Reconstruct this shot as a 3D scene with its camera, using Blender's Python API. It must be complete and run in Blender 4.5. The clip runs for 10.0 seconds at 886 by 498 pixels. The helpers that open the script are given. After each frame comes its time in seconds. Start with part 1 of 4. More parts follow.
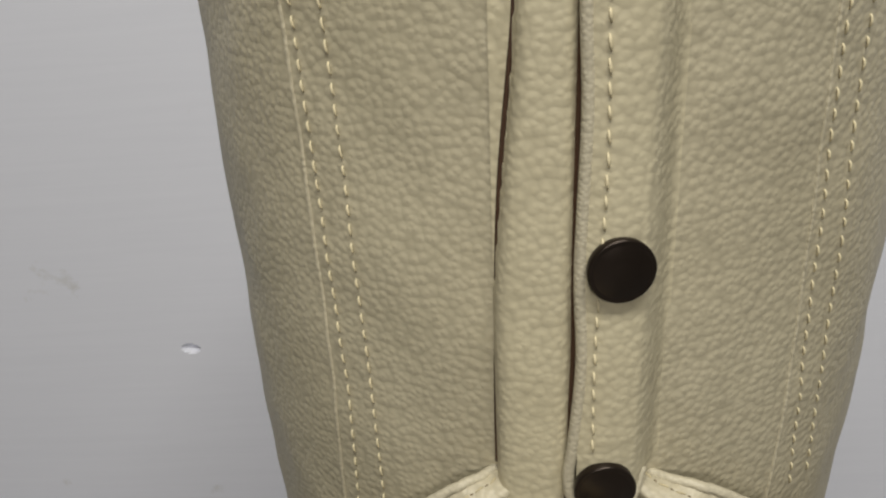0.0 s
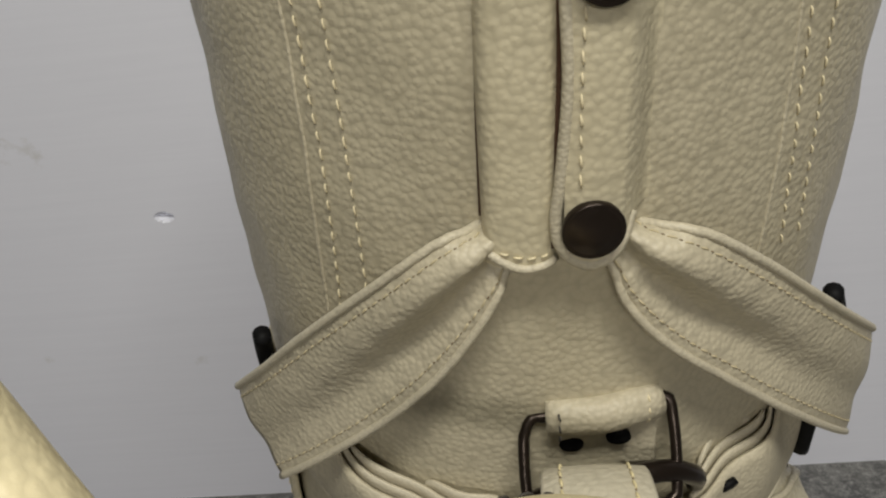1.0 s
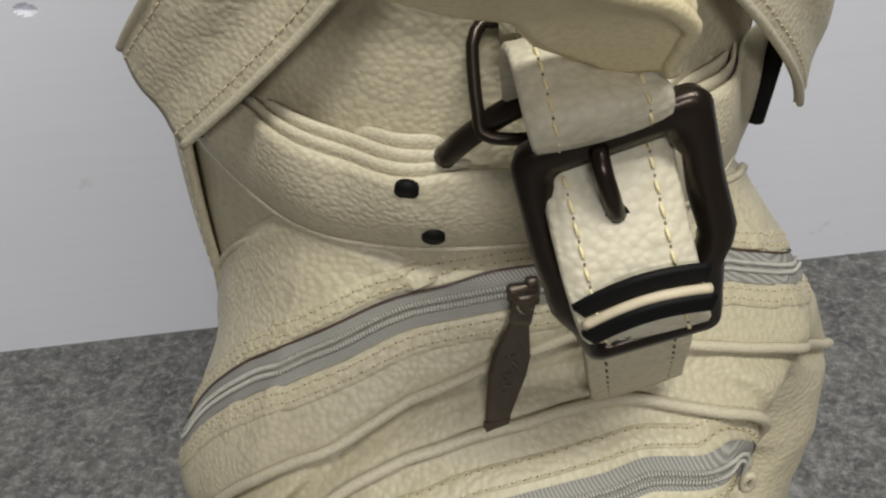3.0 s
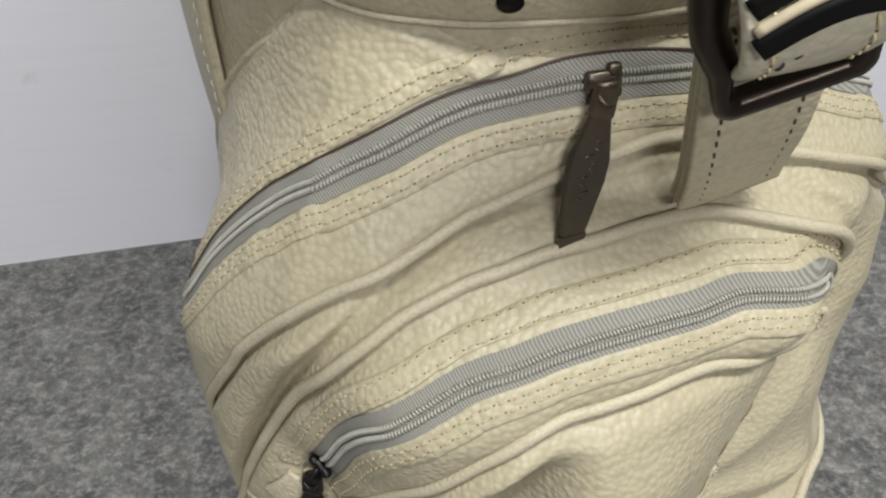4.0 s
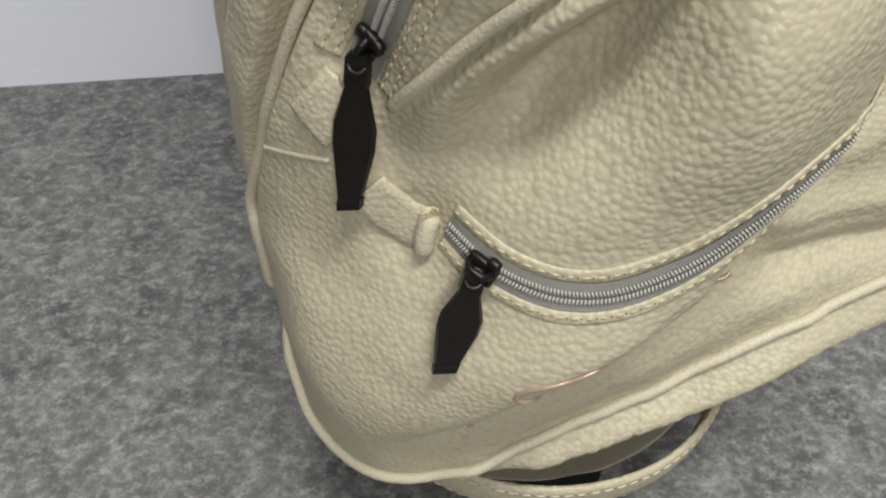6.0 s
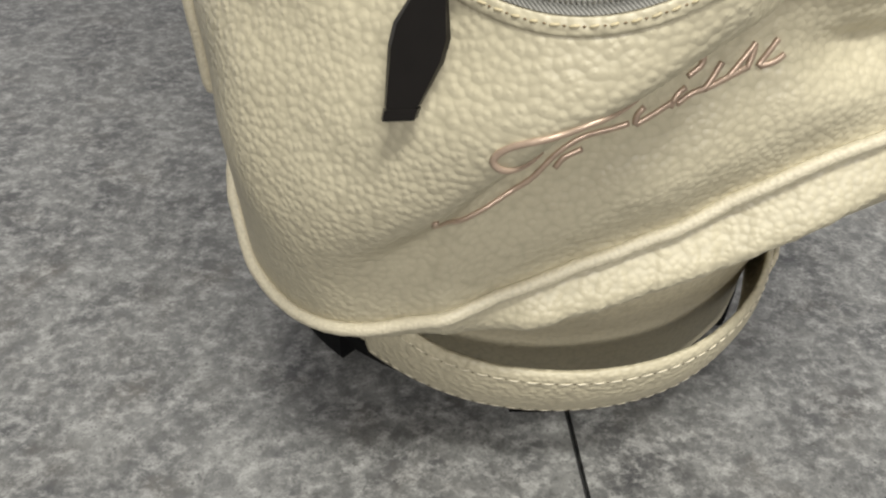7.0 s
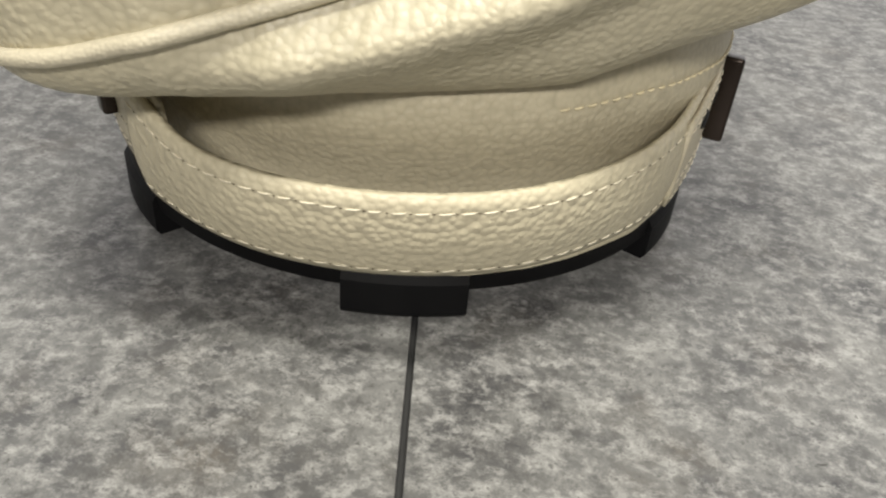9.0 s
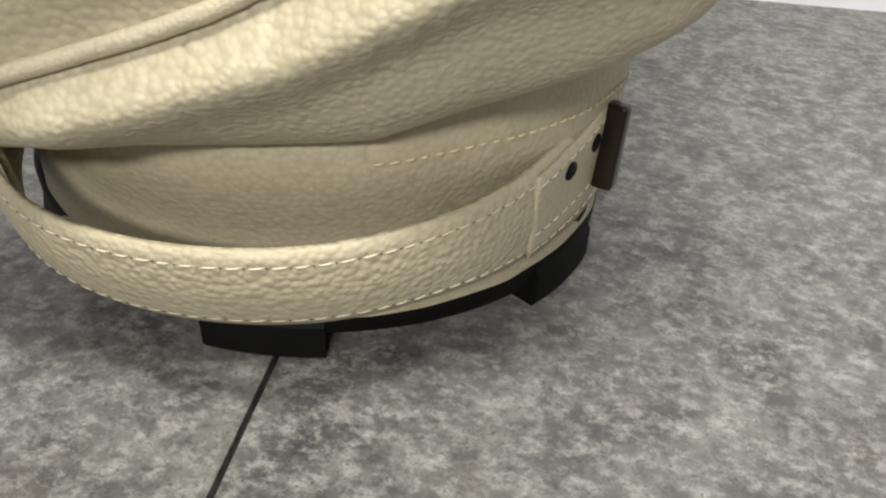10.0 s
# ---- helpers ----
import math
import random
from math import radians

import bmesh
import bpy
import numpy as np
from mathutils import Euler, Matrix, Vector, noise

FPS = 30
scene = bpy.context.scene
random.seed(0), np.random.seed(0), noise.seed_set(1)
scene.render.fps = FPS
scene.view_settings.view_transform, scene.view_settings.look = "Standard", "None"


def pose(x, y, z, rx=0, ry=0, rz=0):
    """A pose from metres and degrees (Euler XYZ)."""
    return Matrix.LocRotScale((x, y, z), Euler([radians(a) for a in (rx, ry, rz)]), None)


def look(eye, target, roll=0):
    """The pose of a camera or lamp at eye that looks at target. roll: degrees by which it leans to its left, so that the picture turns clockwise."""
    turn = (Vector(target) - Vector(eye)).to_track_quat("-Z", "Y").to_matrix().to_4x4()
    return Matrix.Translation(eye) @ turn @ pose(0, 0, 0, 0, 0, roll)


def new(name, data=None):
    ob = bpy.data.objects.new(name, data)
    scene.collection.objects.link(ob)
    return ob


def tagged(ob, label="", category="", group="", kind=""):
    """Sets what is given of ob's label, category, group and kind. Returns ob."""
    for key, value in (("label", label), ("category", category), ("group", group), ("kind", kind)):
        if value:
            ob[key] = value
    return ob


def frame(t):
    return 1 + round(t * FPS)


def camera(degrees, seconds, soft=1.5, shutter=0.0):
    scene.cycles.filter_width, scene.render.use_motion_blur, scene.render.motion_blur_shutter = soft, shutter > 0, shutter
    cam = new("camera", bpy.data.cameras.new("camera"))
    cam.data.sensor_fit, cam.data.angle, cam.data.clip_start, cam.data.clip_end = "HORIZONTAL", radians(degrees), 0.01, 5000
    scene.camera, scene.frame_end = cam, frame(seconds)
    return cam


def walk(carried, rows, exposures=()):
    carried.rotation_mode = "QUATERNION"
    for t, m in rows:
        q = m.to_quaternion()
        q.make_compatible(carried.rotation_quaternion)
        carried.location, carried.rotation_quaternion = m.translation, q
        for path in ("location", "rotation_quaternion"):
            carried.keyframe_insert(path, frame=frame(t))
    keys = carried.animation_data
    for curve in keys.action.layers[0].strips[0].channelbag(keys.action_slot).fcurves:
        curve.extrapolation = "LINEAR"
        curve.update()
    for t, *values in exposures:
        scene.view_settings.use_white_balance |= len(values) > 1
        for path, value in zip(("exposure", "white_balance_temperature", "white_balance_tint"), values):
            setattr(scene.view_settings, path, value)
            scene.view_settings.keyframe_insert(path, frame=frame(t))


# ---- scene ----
cam = camera(57.5, 10.0, soft=2.2)
PATH = [
    (0, (0.096, 0.048, 0.982), (-0.089, 1.844, 0.121), -5.5),
    (0.5, (0.095, 0.039, 0.956), (-0.062, 1.784, -0.008), -6.0),
    (1, (0.091, 0.037, 0.925), (-0.055, 1.72, -0.144), -7.0),
    (1.5, (0.089, 0.03, 0.9), (-0.028, 1.657, -0.256), -7.2),
    (2, (0.088, 0.024, 0.871), (0.023, 1.606, -0.35), -6.3),
    (2.5, (0.082, 0.017, 0.842), (0.08, 1.568, -0.42), -5.3),
    (2.7, (0.077, 0.016, 0.828), (0.105, 1.558, -0.445), -4.9),
    (3.8, (0.021, 0.022, 0.751), (0.213, 1.457, -0.628), -3.0),
    (4, (0.012, 0.021, 0.732), (0.219, 1.439, -0.662), -2.2),
    (4.5, (-0.002, 0.009, 0.682), (0.221, 1.399, -0.739), -0.6),
    (5, (-0.015, -0.004, 0.636), (0.219, 1.362, -0.806), 0.1),
    (5.5, (-0.03, -0.012, 0.591), (0.212, 1.343, -0.86), 0.7),
    (5.7, (-0.034, -0.017, 0.572), (0.203, 1.356, -0.863), 0.7),
    (6.8, (-0.0233, -0.0398, 0.4401), (0.174, 1.415, -0.918), 3.26),
    (7.0, (-0.0092, -0.0387, 0.4068), (0.168, 1.432, -0.937), 2.53),
    (7.2, (-0.0032, -0.0392, 0.3804), (0.152, 1.439, -0.958), 2.83),
    (7.5, (0.0049, -0.0362, 0.3435), (0.135, 1.456, -0.981), 3.66),
    (8.0, (0.0177, -0.0404, 0.2898), (0.128, 1.524, -0.951), 4.35),
    (8.5, (0.0566, -0.0423, 0.2593), (0.152, 1.566, -0.926), 5.13),
    (9.0, (0.1117, -0.0385, 0.2557), (0.146, 1.577, -0.923), 5.22),
    (9.5, (0.1767, -0.0351, 0.2584), (0.099, 1.579, -0.92), 4.6),
    (10.0, (0.2214, -0.0128, 0.2765), (0.012, 1.582, -0.913), 2.73),
]
EXPOSURES = [(0.0, -1.02, 6680), (1.5, -1.08, 6750), (2.0, -1.04, 6700), (2.7, -0.87, 6580), (3.8, -0.38, 6450), (5.5, -0.36, 6350), (7.0, 0.03, 6550), (8.0, 0.17, 6650), (8.5, 0.40, 6700), (9.3, 0.40, 6750), (10.0, 0.17, 6780)]
walk(cam, [(t, look(eye, target, roll)) for t, eye, target, roll in PATH], EXPOSURES)

# ---- world and lamps ----
world = bpy.data.worlds.new("world")
scene.world = world
world.use_nodes = True
world.node_tree.nodes["Background"].inputs[0].default_value = (0.8, 0.87, 1.0, 1)
world.node_tree.nodes["Background"].inputs[1].default_value = 0.02
LAMPS = [  # place, width, depth, watts, colour
    ((0.3, -0.5, 2.62), 1.2, 0.35, 84, (0.98, 0.97, 0.895)),
    ((0.1, -3.2, 2.62), 1.2, 0.5, 170, (0.985, 0.96, 0.92)),
]
for place, width, depth, watts, tint in LAMPS:
    lamp = bpy.data.lights.new("ceiling_lamp", "AREA")
    lamp.shape, lamp.size, lamp.size_y, lamp.energy = "RECTANGLE", width, depth, watts
    lamp.color = tint
    new("ceiling_lamp", lamp).matrix_world = pose(*place)


# ---- materials ----
def material(name):
    m = bpy.data.materials.new(name)
    m.use_nodes = True
    return m, m.node_tree.nodes, m.node_tree.links, m.node_tree.nodes["Principled BSDF"]


def node(nodes, kind, **values):
    n = nodes.new(kind)
    for key, value in values.items():
        n.inputs[key.replace("_", " ")].default_value = value
    return n


def mixed(nodes, links, fac, a, b):
    m = nodes.new("ShaderNodeMix")
    m.data_type = "RGBA"
    links.new(fac, m.inputs["Factor"])
    for slot, value in (("A", a), ("B", b)):
        socket = [k for k in m.inputs if k.name == slot and k.type == "RGBA"][0]
        if isinstance(value, tuple):
            socket.default_value = value
        else:
            links.new(value, socket)
    return [k for k in m.outputs if k.type == "RGBA"][0]


def ramp(nodes, links, fac, low, high):
    r = nodes.new("ShaderNodeMapRange")
    links.new(fac, r.inputs[0])
    r.inputs[1].default_value, r.inputs[2].default_value = low, high
    return r.outputs[0]


def leather(name, light, dark, grain=320.0, depth=0.36, rough=0.50):
    """Pebbled cow-hide print: rounded cells a few millimetres wide, with soft creases and rubbed tones."""
    m, n, l, p = material(name)
    co = n.new("ShaderNodeTexCoord")
    warp = node(n, "ShaderNodeTexNoise", Scale=90.0, Detail=2.0)
    l.new(co.outputs["Object"], warp.inputs["Vector"])
    add = n.new("ShaderNodeVectorMath")
    add.operation = "MULTIPLY_ADD"
    l.new(warp.outputs["Color"], add.inputs[0])
    add.inputs[1].default_value = (0.0013, 0.0013, 0.0010)
    wide = n.new("ShaderNodeMapping")
    wide.inputs["Scale"].default_value = (1.0, 1.0, 1.05)
    l.new(co.outputs["Object"], wide.inputs["Vector"])
    l.new(wide.outputs[0], add.inputs[2])
    cells = node(n, "ShaderNodeTexVoronoi", Scale=grain)
    cells.feature = "SMOOTH_F1"
    cells.inputs["Smoothness"].default_value = 0.4
    cells.inputs["Randomness"].default_value = 0.88
    l.new(add.outputs[0], cells.inputs["Vector"])
    fine = node(n, "ShaderNodeTexNoise", Scale=900.0, Detail=3.0)
    l.new(co.outputs["Object"], fine.inputs["Vector"])
    broad = node(n, "ShaderNodeTexNoise", Scale=9.0, Detail=4.0, Roughness=0.6)
    l.new(co.outputs["Object"], broad.inputs["Vector"])
    tone = mixed(n, l, ramp(n, l, broad.outputs["Fac"], 0.35, 0.68), light, dark)
    pit = mixed(n, l, ramp(n, l, cells.outputs["Distance"], 0.4, 1.0), tone, tuple(c * 0.86 for c in dark[:3]) + (1,))
    l.new(pit, p.inputs["Base Color"])
    p.inputs["Roughness"].default_value = rough
    p.inputs["Specular IOR Level"].default_value = 0.5
    low = n.new("ShaderNodeBump")
    low.invert = True
    low.inputs["Strength"].default_value, low.inputs["Distance"].default_value = depth, 0.0012
    l.new(cells.outputs["Distance"], low.inputs["Height"])
    top = n.new("ShaderNodeBump")
    top.inputs["Strength"].default_value, top.inputs["Distance"].default_value = 0.12, 0.0006
    l.new(fine.outputs["Fac"], top.inputs["Height"])
    l.new(low.outputs[0], top.inputs["Normal"])
    l.new(top.outputs[0], p.inputs["Normal"])
    return m


def plain(name, color, rough=0.5, metal=0.0, scale=60.0, vary=0.25, bump=0.1, gloss=0.5):
    m, n, l, p = material(name)
    co = n.new("ShaderNodeTexCoord")
    t = node(n, "ShaderNodeTexNoise", Scale=scale, Detail=5.0, Roughness=0.6)
    l.new(co.outputs["Object"], t.inputs["Vector"])
    c = mixed(n, l, t.outputs["Fac"], tuple(v * (1 - vary) for v in color) + (1,), tuple(min(1.0, v * (1 + vary)) for v in color) + (1,))
    l.new(c, p.inputs["Base Color"])
    p.inputs["Roughness"].default_value, p.inputs["Metallic"].default_value = rough, metal
    p.inputs["Specular IOR Level"].default_value = gloss
    b = n.new("ShaderNodeBump")
    b.inputs["Strength"].default_value, b.inputs["Distance"].default_value = bump, 0.001
    l.new(t.outputs["Fac"], b.inputs["Height"])
    l.new(b.outputs[0], p.inputs["Normal"])
    return m


def wall_paint(name):
    """Rolled white paint: faint lying brush marks, a few scuffs and grey dirt spots."""
    m, n, l, p = material(name)
    co = n.new("ShaderNodeTexCoord")
    place = n.new("ShaderNodeMapping")
    place.inputs["Scale"].default_value = (5.0, 5.0, 130.0)
    l.new(co.outputs["Object"], place.inputs["Vector"])
    brush = node(n, "ShaderNodeTexNoise", Scale=1.0, Detail=5.0, Roughness=0.65)
    l.new(place.outputs[0], brush.inputs["Vector"])
    cloud = node(n, "ShaderNodeTexNoise", Scale=16.0, Detail=5.0, Roughness=0.6)
    l.new(co.outputs["Object"], cloud.inputs["Vector"])
    base = mixed(n, l, brush.outputs["Fac"], (0.765, 0.78, 0.87, 1), (0.825, 0.84, 0.93, 1))
    dirt = mixed(n, l, ramp(n, l, cloud.outputs["Fac"], 0.68, 0.86), base, (0.55, 0.54, 0.53, 1))
    l.new(dirt, p.inputs["Base Color"])
    p.inputs["Roughness"].default_value = 0.5
    b = n.new("ShaderNodeBump")
    b.inputs["Strength"].default_value, b.inputs["Distance"].default_value = 0.10, 0.001
    l.new(brush.outputs["Fac"], b.inputs["Height"])
    l.new(b.outputs[0], p.inputs["Normal"])
    return m


def woven(name, dark, light):
    """Zip tape: a fine slanting weave."""
    m, n, l, p = material(name)
    co = n.new("ShaderNodeTexCoord")
    place = n.new("ShaderNodeMapping")
    place.inputs["Rotation"].default_value = (0.3, 0.9, 0.5)
    l.new(co.outputs["Object"], place.inputs["Vector"])
    wave = node(n, "ShaderNodeTexWave", Scale=330.0, Distortion=1.5, Detail=2.0)
    l.new(place.outputs[0], wave.inputs["Vector"])
    l.new(mixed(n, l, wave.outputs["Fac"], dark, light), p.inputs["Base Color"])
    p.inputs["Roughness"].default_value = 0.75
    b = n.new("ShaderNodeBump")
    b.inputs["Strength"].default_value, b.inputs["Distance"].default_value = 0.5, 0.0003
    l.new(wave.outputs["Fac"], b.inputs["Height"])
    l.new(b.outputs[0], p.inputs["Normal"])
    return m


LEATHER = leather("cream_leather", (0.510, 0.460, 0.335, 1), (0.460, 0.412, 0.295, 1), depth=0.40, rough=0.46)
LEATHER_SMOOTH = leather("cream_leather_smooth", (0.520, 0.470, 0.350, 1), (0.470, 0.422, 0.310, 1), grain=380.0, depth=0.42)
LEATHER_POCKET = leather("cream_pocket_leather", (0.512, 0.465, 0.340, 1), (0.462, 0.417, 0.300, 1), grain=300.0, depth=0.54, rough=0.45)
# body leather lightened, for the light that the raised fold and flap catch
LEATHER_FOLD_LIT = leather("cream_placket_leather_lit", (0.585, 0.528, 0.375, 1), (0.535, 0.478, 0.335, 1), grain=320.0, depth=0.34)
LEATHER_COARSE = leather("coarse_strap_leather", (0.525, 0.475, 0.345, 1), (0.475, 0.425, 0.305, 1), grain=270.0, depth=0.75)
# yellowish strap leather, base colour raised for the strong light falling on it
STRAP_YELLOW_LIT = leather("yellow_strap_leather_lit", (0.78, 0.69, 0.45, 1), (0.72, 0.63, 0.40, 1), grain=600.0, depth=0.16)
# pale leather of the buckled end, lightened to carry its bright lighting
STRAP_PALE_LIT = leather("pale_strap_leather_lit", (0.62, 0.575, 0.46, 1), (0.57, 0.525, 0.41, 1), grain=330.0, depth=0.45)
PIPING = leather("cream_piping", (0.555, 0.505, 0.385, 1), (0.50, 0.452, 0.34, 1), grain=600.0, depth=0.25)
STRAP_EDGE = plain("cut_leather_edge", (0.55, 0.48, 0.35), 0.6, scale=200.0)
THREAD = plain("pale_gold_thread", (0.74, 0.65, 0.44), 0.5, scale=500.0)
DARK_HOLE = plain("dark_needle_hole", (0.05, 0.035, 0.02), 0.8, scale=300.0)
HEM_THREAD = plain("hem_thread", (0.50, 0.43, 0.275), 0.55, scale=500.0)
HOLE = plain("needle_hole", (0.17, 0.12, 0.065), 0.8, scale=300.0)
WHITE_THREAD = plain("white_thread", (0.76, 0.70, 0.56), 0.5, scale=500.0)
THREAD_DARK = plain("dark_thread", (0.05, 0.045, 0.04), 0.6, scale=500.0)
TAPE = woven("grey_zip_tape", (0.17, 0.168, 0.154, 1), (0.33, 0.323, 0.297, 1))
TEETH = plain("grey_zip_teeth", (0.42, 0.412, 0.375), 0.45, scale=300.0)
GUNMETAL = plain("dark_gunmetal", (0.032, 0.023, 0.018), 0.28, 0.7, scale=120.0)
DARKMETAL = plain("black_metal", (0.014, 0.012, 0.011), 0.36, 0.5, scale=120.0)
PULLMETAL = plain("brushed_dark_pull", (0.15, 0.125, 0.10), 0.36, 0.85, scale=160.0)
BLACK = plain("black_plastic", (0.004, 0.004, 0.0045), 0.6, scale=80.0, gloss=0.15)
# brown of the lining; also colours in the shade beneath the long zipper's hem
LINING_SHADE = plain("brown_lining_and_shade", (0.06, 0.028, 0.015), 0.5, scale=80.0)
COPPER = plain("rose_gold_thread", (0.46, 0.345, 0.265), 0.35, 0.4, scale=300.0)
WALLPAINT = wall_paint("white_wall_paint")
# greys of the unseen walls and ceiling, set low to cut bounced light
DIM_WALL = plain("dim_unseen_wall", (0.13, 0.13, 0.127), 0.6, scale=14.0, vary=0.05, bump=0.05)
DIM_CEILING = plain("dim_unseen_ceiling", (0.20, 0.20, 0.195), 0.8, scale=5.0, vary=0.03)


def stone(name):
    """Grey mottled stone print on vinyl tile: cloudy greys, short brushed streaks, pale flecks, dark pits."""
    m, n, l, p = material(name)
    co = n.new("ShaderNodeTexCoord")
    def noise_at(scale, detail, rough, stretch=None):
        t = node(n, "ShaderNodeTexNoise", Scale=scale, Detail=detail, Roughness=rough)
        if stretch:
            place = n.new("ShaderNodeMapping")
            place.inputs["Scale"].default_value = stretch
            place.inputs["Rotation"].default_value = (0, 0, 0.5)
            l.new(co.outputs["Object"], place.inputs["Vector"])
            l.new(place.outputs[0], t.inputs["Vector"])
        else:
            l.new(co.outputs["Object"], t.inputs["Vector"])
        return t.outputs["Fac"]
    big = noise_at(6.0, 6.0, 0.65)
    stain = noise_at(15.0, 5.0, 0.7)
    mid = noise_at(22.0, 9.0, 0.74)
    fleck = noise_at(72.0, 7.0, 0.78, (1.0, 1.4, 1.0))
    dull = noise_at(38.0, 8.0, 0.78, (1.3, 0.9, 1.0))
    chip = noise_at(26.0, 5.0, 0.75, (1.0, 6.0, 1.0))
    fine = noise_at(300.0, 4.0, 0.75)
    a = mixed(n, l, ramp(n, l, big, 0.35, 0.65), (0.038, 0.038, 0.041, 1), (0.106, 0.106, 0.105, 1))
    a = mixed(n, l, ramp(n, l, stain, 0.52, 0.74), a, (0.112, 0.101, 0.088, 1))
    b = mixed(n, l, ramp(n, l, mid, 0.42, 0.62), a, (0.184, 0.184, 0.178, 1))
    c = mixed(n, l, ramp(n, l, fleck, 0.47, 0.72), b, (0.40, 0.398, 0.385, 1))
    c = mixed(n, l, ramp(n, l, noise_at(150.0, 5.0, 0.7), 0.54, 0.66), c, (0.30, 0.298, 0.29, 1))
    d = mixed(n, l, ramp(n, l, dull, 0.50, 0.68), c, (0.068, 0.067, 0.066, 1))
    d = mixed(n, l, ramp(n, l, chip, 0.66, 0.69), d, (0.030, 0.029, 0.026, 1))
    e = mixed(n, l, ramp(n, l, fine, 0.53, 0.68), d, (0.066, 0.065, 0.063, 1))
    l.new(e, p.inputs["Base Color"])
    p.inputs["Roughness"].default_value = 0.45
    bump = n.new("ShaderNodeBump")
    bump.inputs["Strength"].default_value, bump.inputs["Distance"].default_value = 0.12, 0.0006
    l.new(fleck, bump.inputs["Height"])
    l.new(bump.outputs[0], p.inputs["Normal"])
    return m


STONE = stone("grey_stone_tile")
GROUT = plain("dark_joint", (0.02, 0.02, 0.02), 0.8)


# ---- mesh helpers ----
def mesh_object(name, verts, faces, mat, parent=None, label="", smooth=True, kind=""):
    me = bpy.data.meshes.new(name)
    me.from_pydata([tuple(v) for v in verts], [], faces)
    me.materials.append(mat)
    me.polygons.foreach_set("use_smooth", [smooth] * len(me.polygons))
    me.validate()
    me.update()
    ob = new(name, me)
    if parent:
        ob.parent = parent
    tagged(ob, label=label, kind=kind)
    return ob


def part(name, bm, mat, parent, label="", smooth=True):
    me = bpy.data.meshes.new(name)
    bmesh.ops.recalc_face_normals(bm, faces=bm.faces)
    bm.to_mesh(me)
    bm.free()
    me.materials.append(mat)
    me.polygons.foreach_set("use_smooth", [smooth] * len(me.polygons))
    ob = new(name, me)
    ob.parent = parent
    tagged(ob, label=label)
    return ob


def box(size, at=(0, 0, 0), bevel=0.0, turn=None):
    bm = bmesh.new()
    bmesh.ops.create_cube(bm, size=1.0)
    bmesh.ops.scale(bm, vec=size, verts=bm.verts)
    if bevel:
        bmesh.ops.bevel(bm, geom=list(bm.edges), offset=bevel, segments=3, profile=0.5, affect="EDGES")
    if turn is not None:
        bmesh.ops.transform(bm, matrix=turn, verts=bm.verts)
    bmesh.ops.translate(bm, vec=at, verts=bm.verts)
    return bm


def spline(points, step):
    """Catmull-Rom through the points, sampled about every step."""
    ps = [np.array(q, float) for q in points]
    ps = [2 * ps[0] - ps[1]] + ps + [2 * ps[-1] - ps[-2]]
    out = []
    for i in range(1, len(ps) - 2):
        p0, p1, p2, p3 = ps[i - 1:i + 3]
        k = max(2, int(np.linalg.norm((p2 - p1)[:3]) / step))
        for j in range(k):
            t = j / k
            out.append(0.5 * (2 * p1 + (p2 - p0) * t + (2 * p0 - 5 * p1 + 4 * p2 - p3) * t * t + (3 * p1 - p0 - 3 * p2 + p3) * t ** 3))
    out.append(ps[-2])
    return out


def unit(v):
    return v / max(1e-9, np.linalg.norm(v))


def frames(path, normals=None):
    """Tangent, side and up along a path of places; up follows the normals if given."""
    out = []
    for i, q in enumerate(path):
        t = unit(path[min(i + 1, len(path) - 1)] - path[max(i - 1, 0)])
        n = normals[i] if normals is not None else (out[-1][2] if out else (np.array((0, 0, 1.0)) if abs(t[2]) < 0.9 else np.array((0, 1.0, 0))))
        n = unit(n - t * np.dot(n, t))
        out.append((t, np.cross(n, t), n))
    return out


def sweep(path, section, normals=None, closed=False, scale=None, rise=None):
    """Verts and faces of a section (side, up) carried along a path, with end caps."""
    fr = frames(path, normals)
    k = len(section)
    verts, faces = [], []
    for i, (q, (t, s, n)) in enumerate(zip(path, fr)):
        f = scale[i] if scale is not None else 1.0
        for a, b in section:
            verts.append(q + s * a * f + n * b * (f if rise is None else rise[i]))
    m = len(path)
    for i in range(m if closed else m - 1):
        for j in range(k):
            a, b = i * k + j, i * k + (j + 1) % k
            c, d = ((i + 1) % m) * k + (j + 1) % k, ((i + 1) % m) * k + j
            faces.append((a, b, c, d))
    if not closed:
        faces.append(tuple(range(k - 1, -1, -1)))
        faces.append(tuple((m - 1) * k + j for j in range(k)))
    return verts, faces


def ring_section(r, k=10):
    return [(r * math.cos(2 * math.pi * j / k), r * math.sin(2 * math.pi * j / k)) for j in range(k)]


def flat_section(w, h, bulge=0.0, k=6):
    """A strap's section: w wide, h thick, with rounded edges and a raised middle."""
    top = [(-w / 2 + w * j / k, h / 2 + bulge * (1 - (2 * j / k - 1) ** 2)) for j in range(k + 1)]
    low = [(w / 2 - w * j / k, -h / 2) for j in range(k + 1)]
    r = h * 0.3
    return [(-w / 2 - r, -h * 0.15), (-w / 2 - r, h * 0.15)] + top + [(w / 2 + r, h * 0.15), (w / 2 + r, -h * 0.15)] + low


def joined(pieces):
    verts, faces = [], []
    for v, f in pieces:
        o = len(verts)
        verts += list(v)
        faces += [tuple(o + i for i in g) for g in f]
    return verts, faces


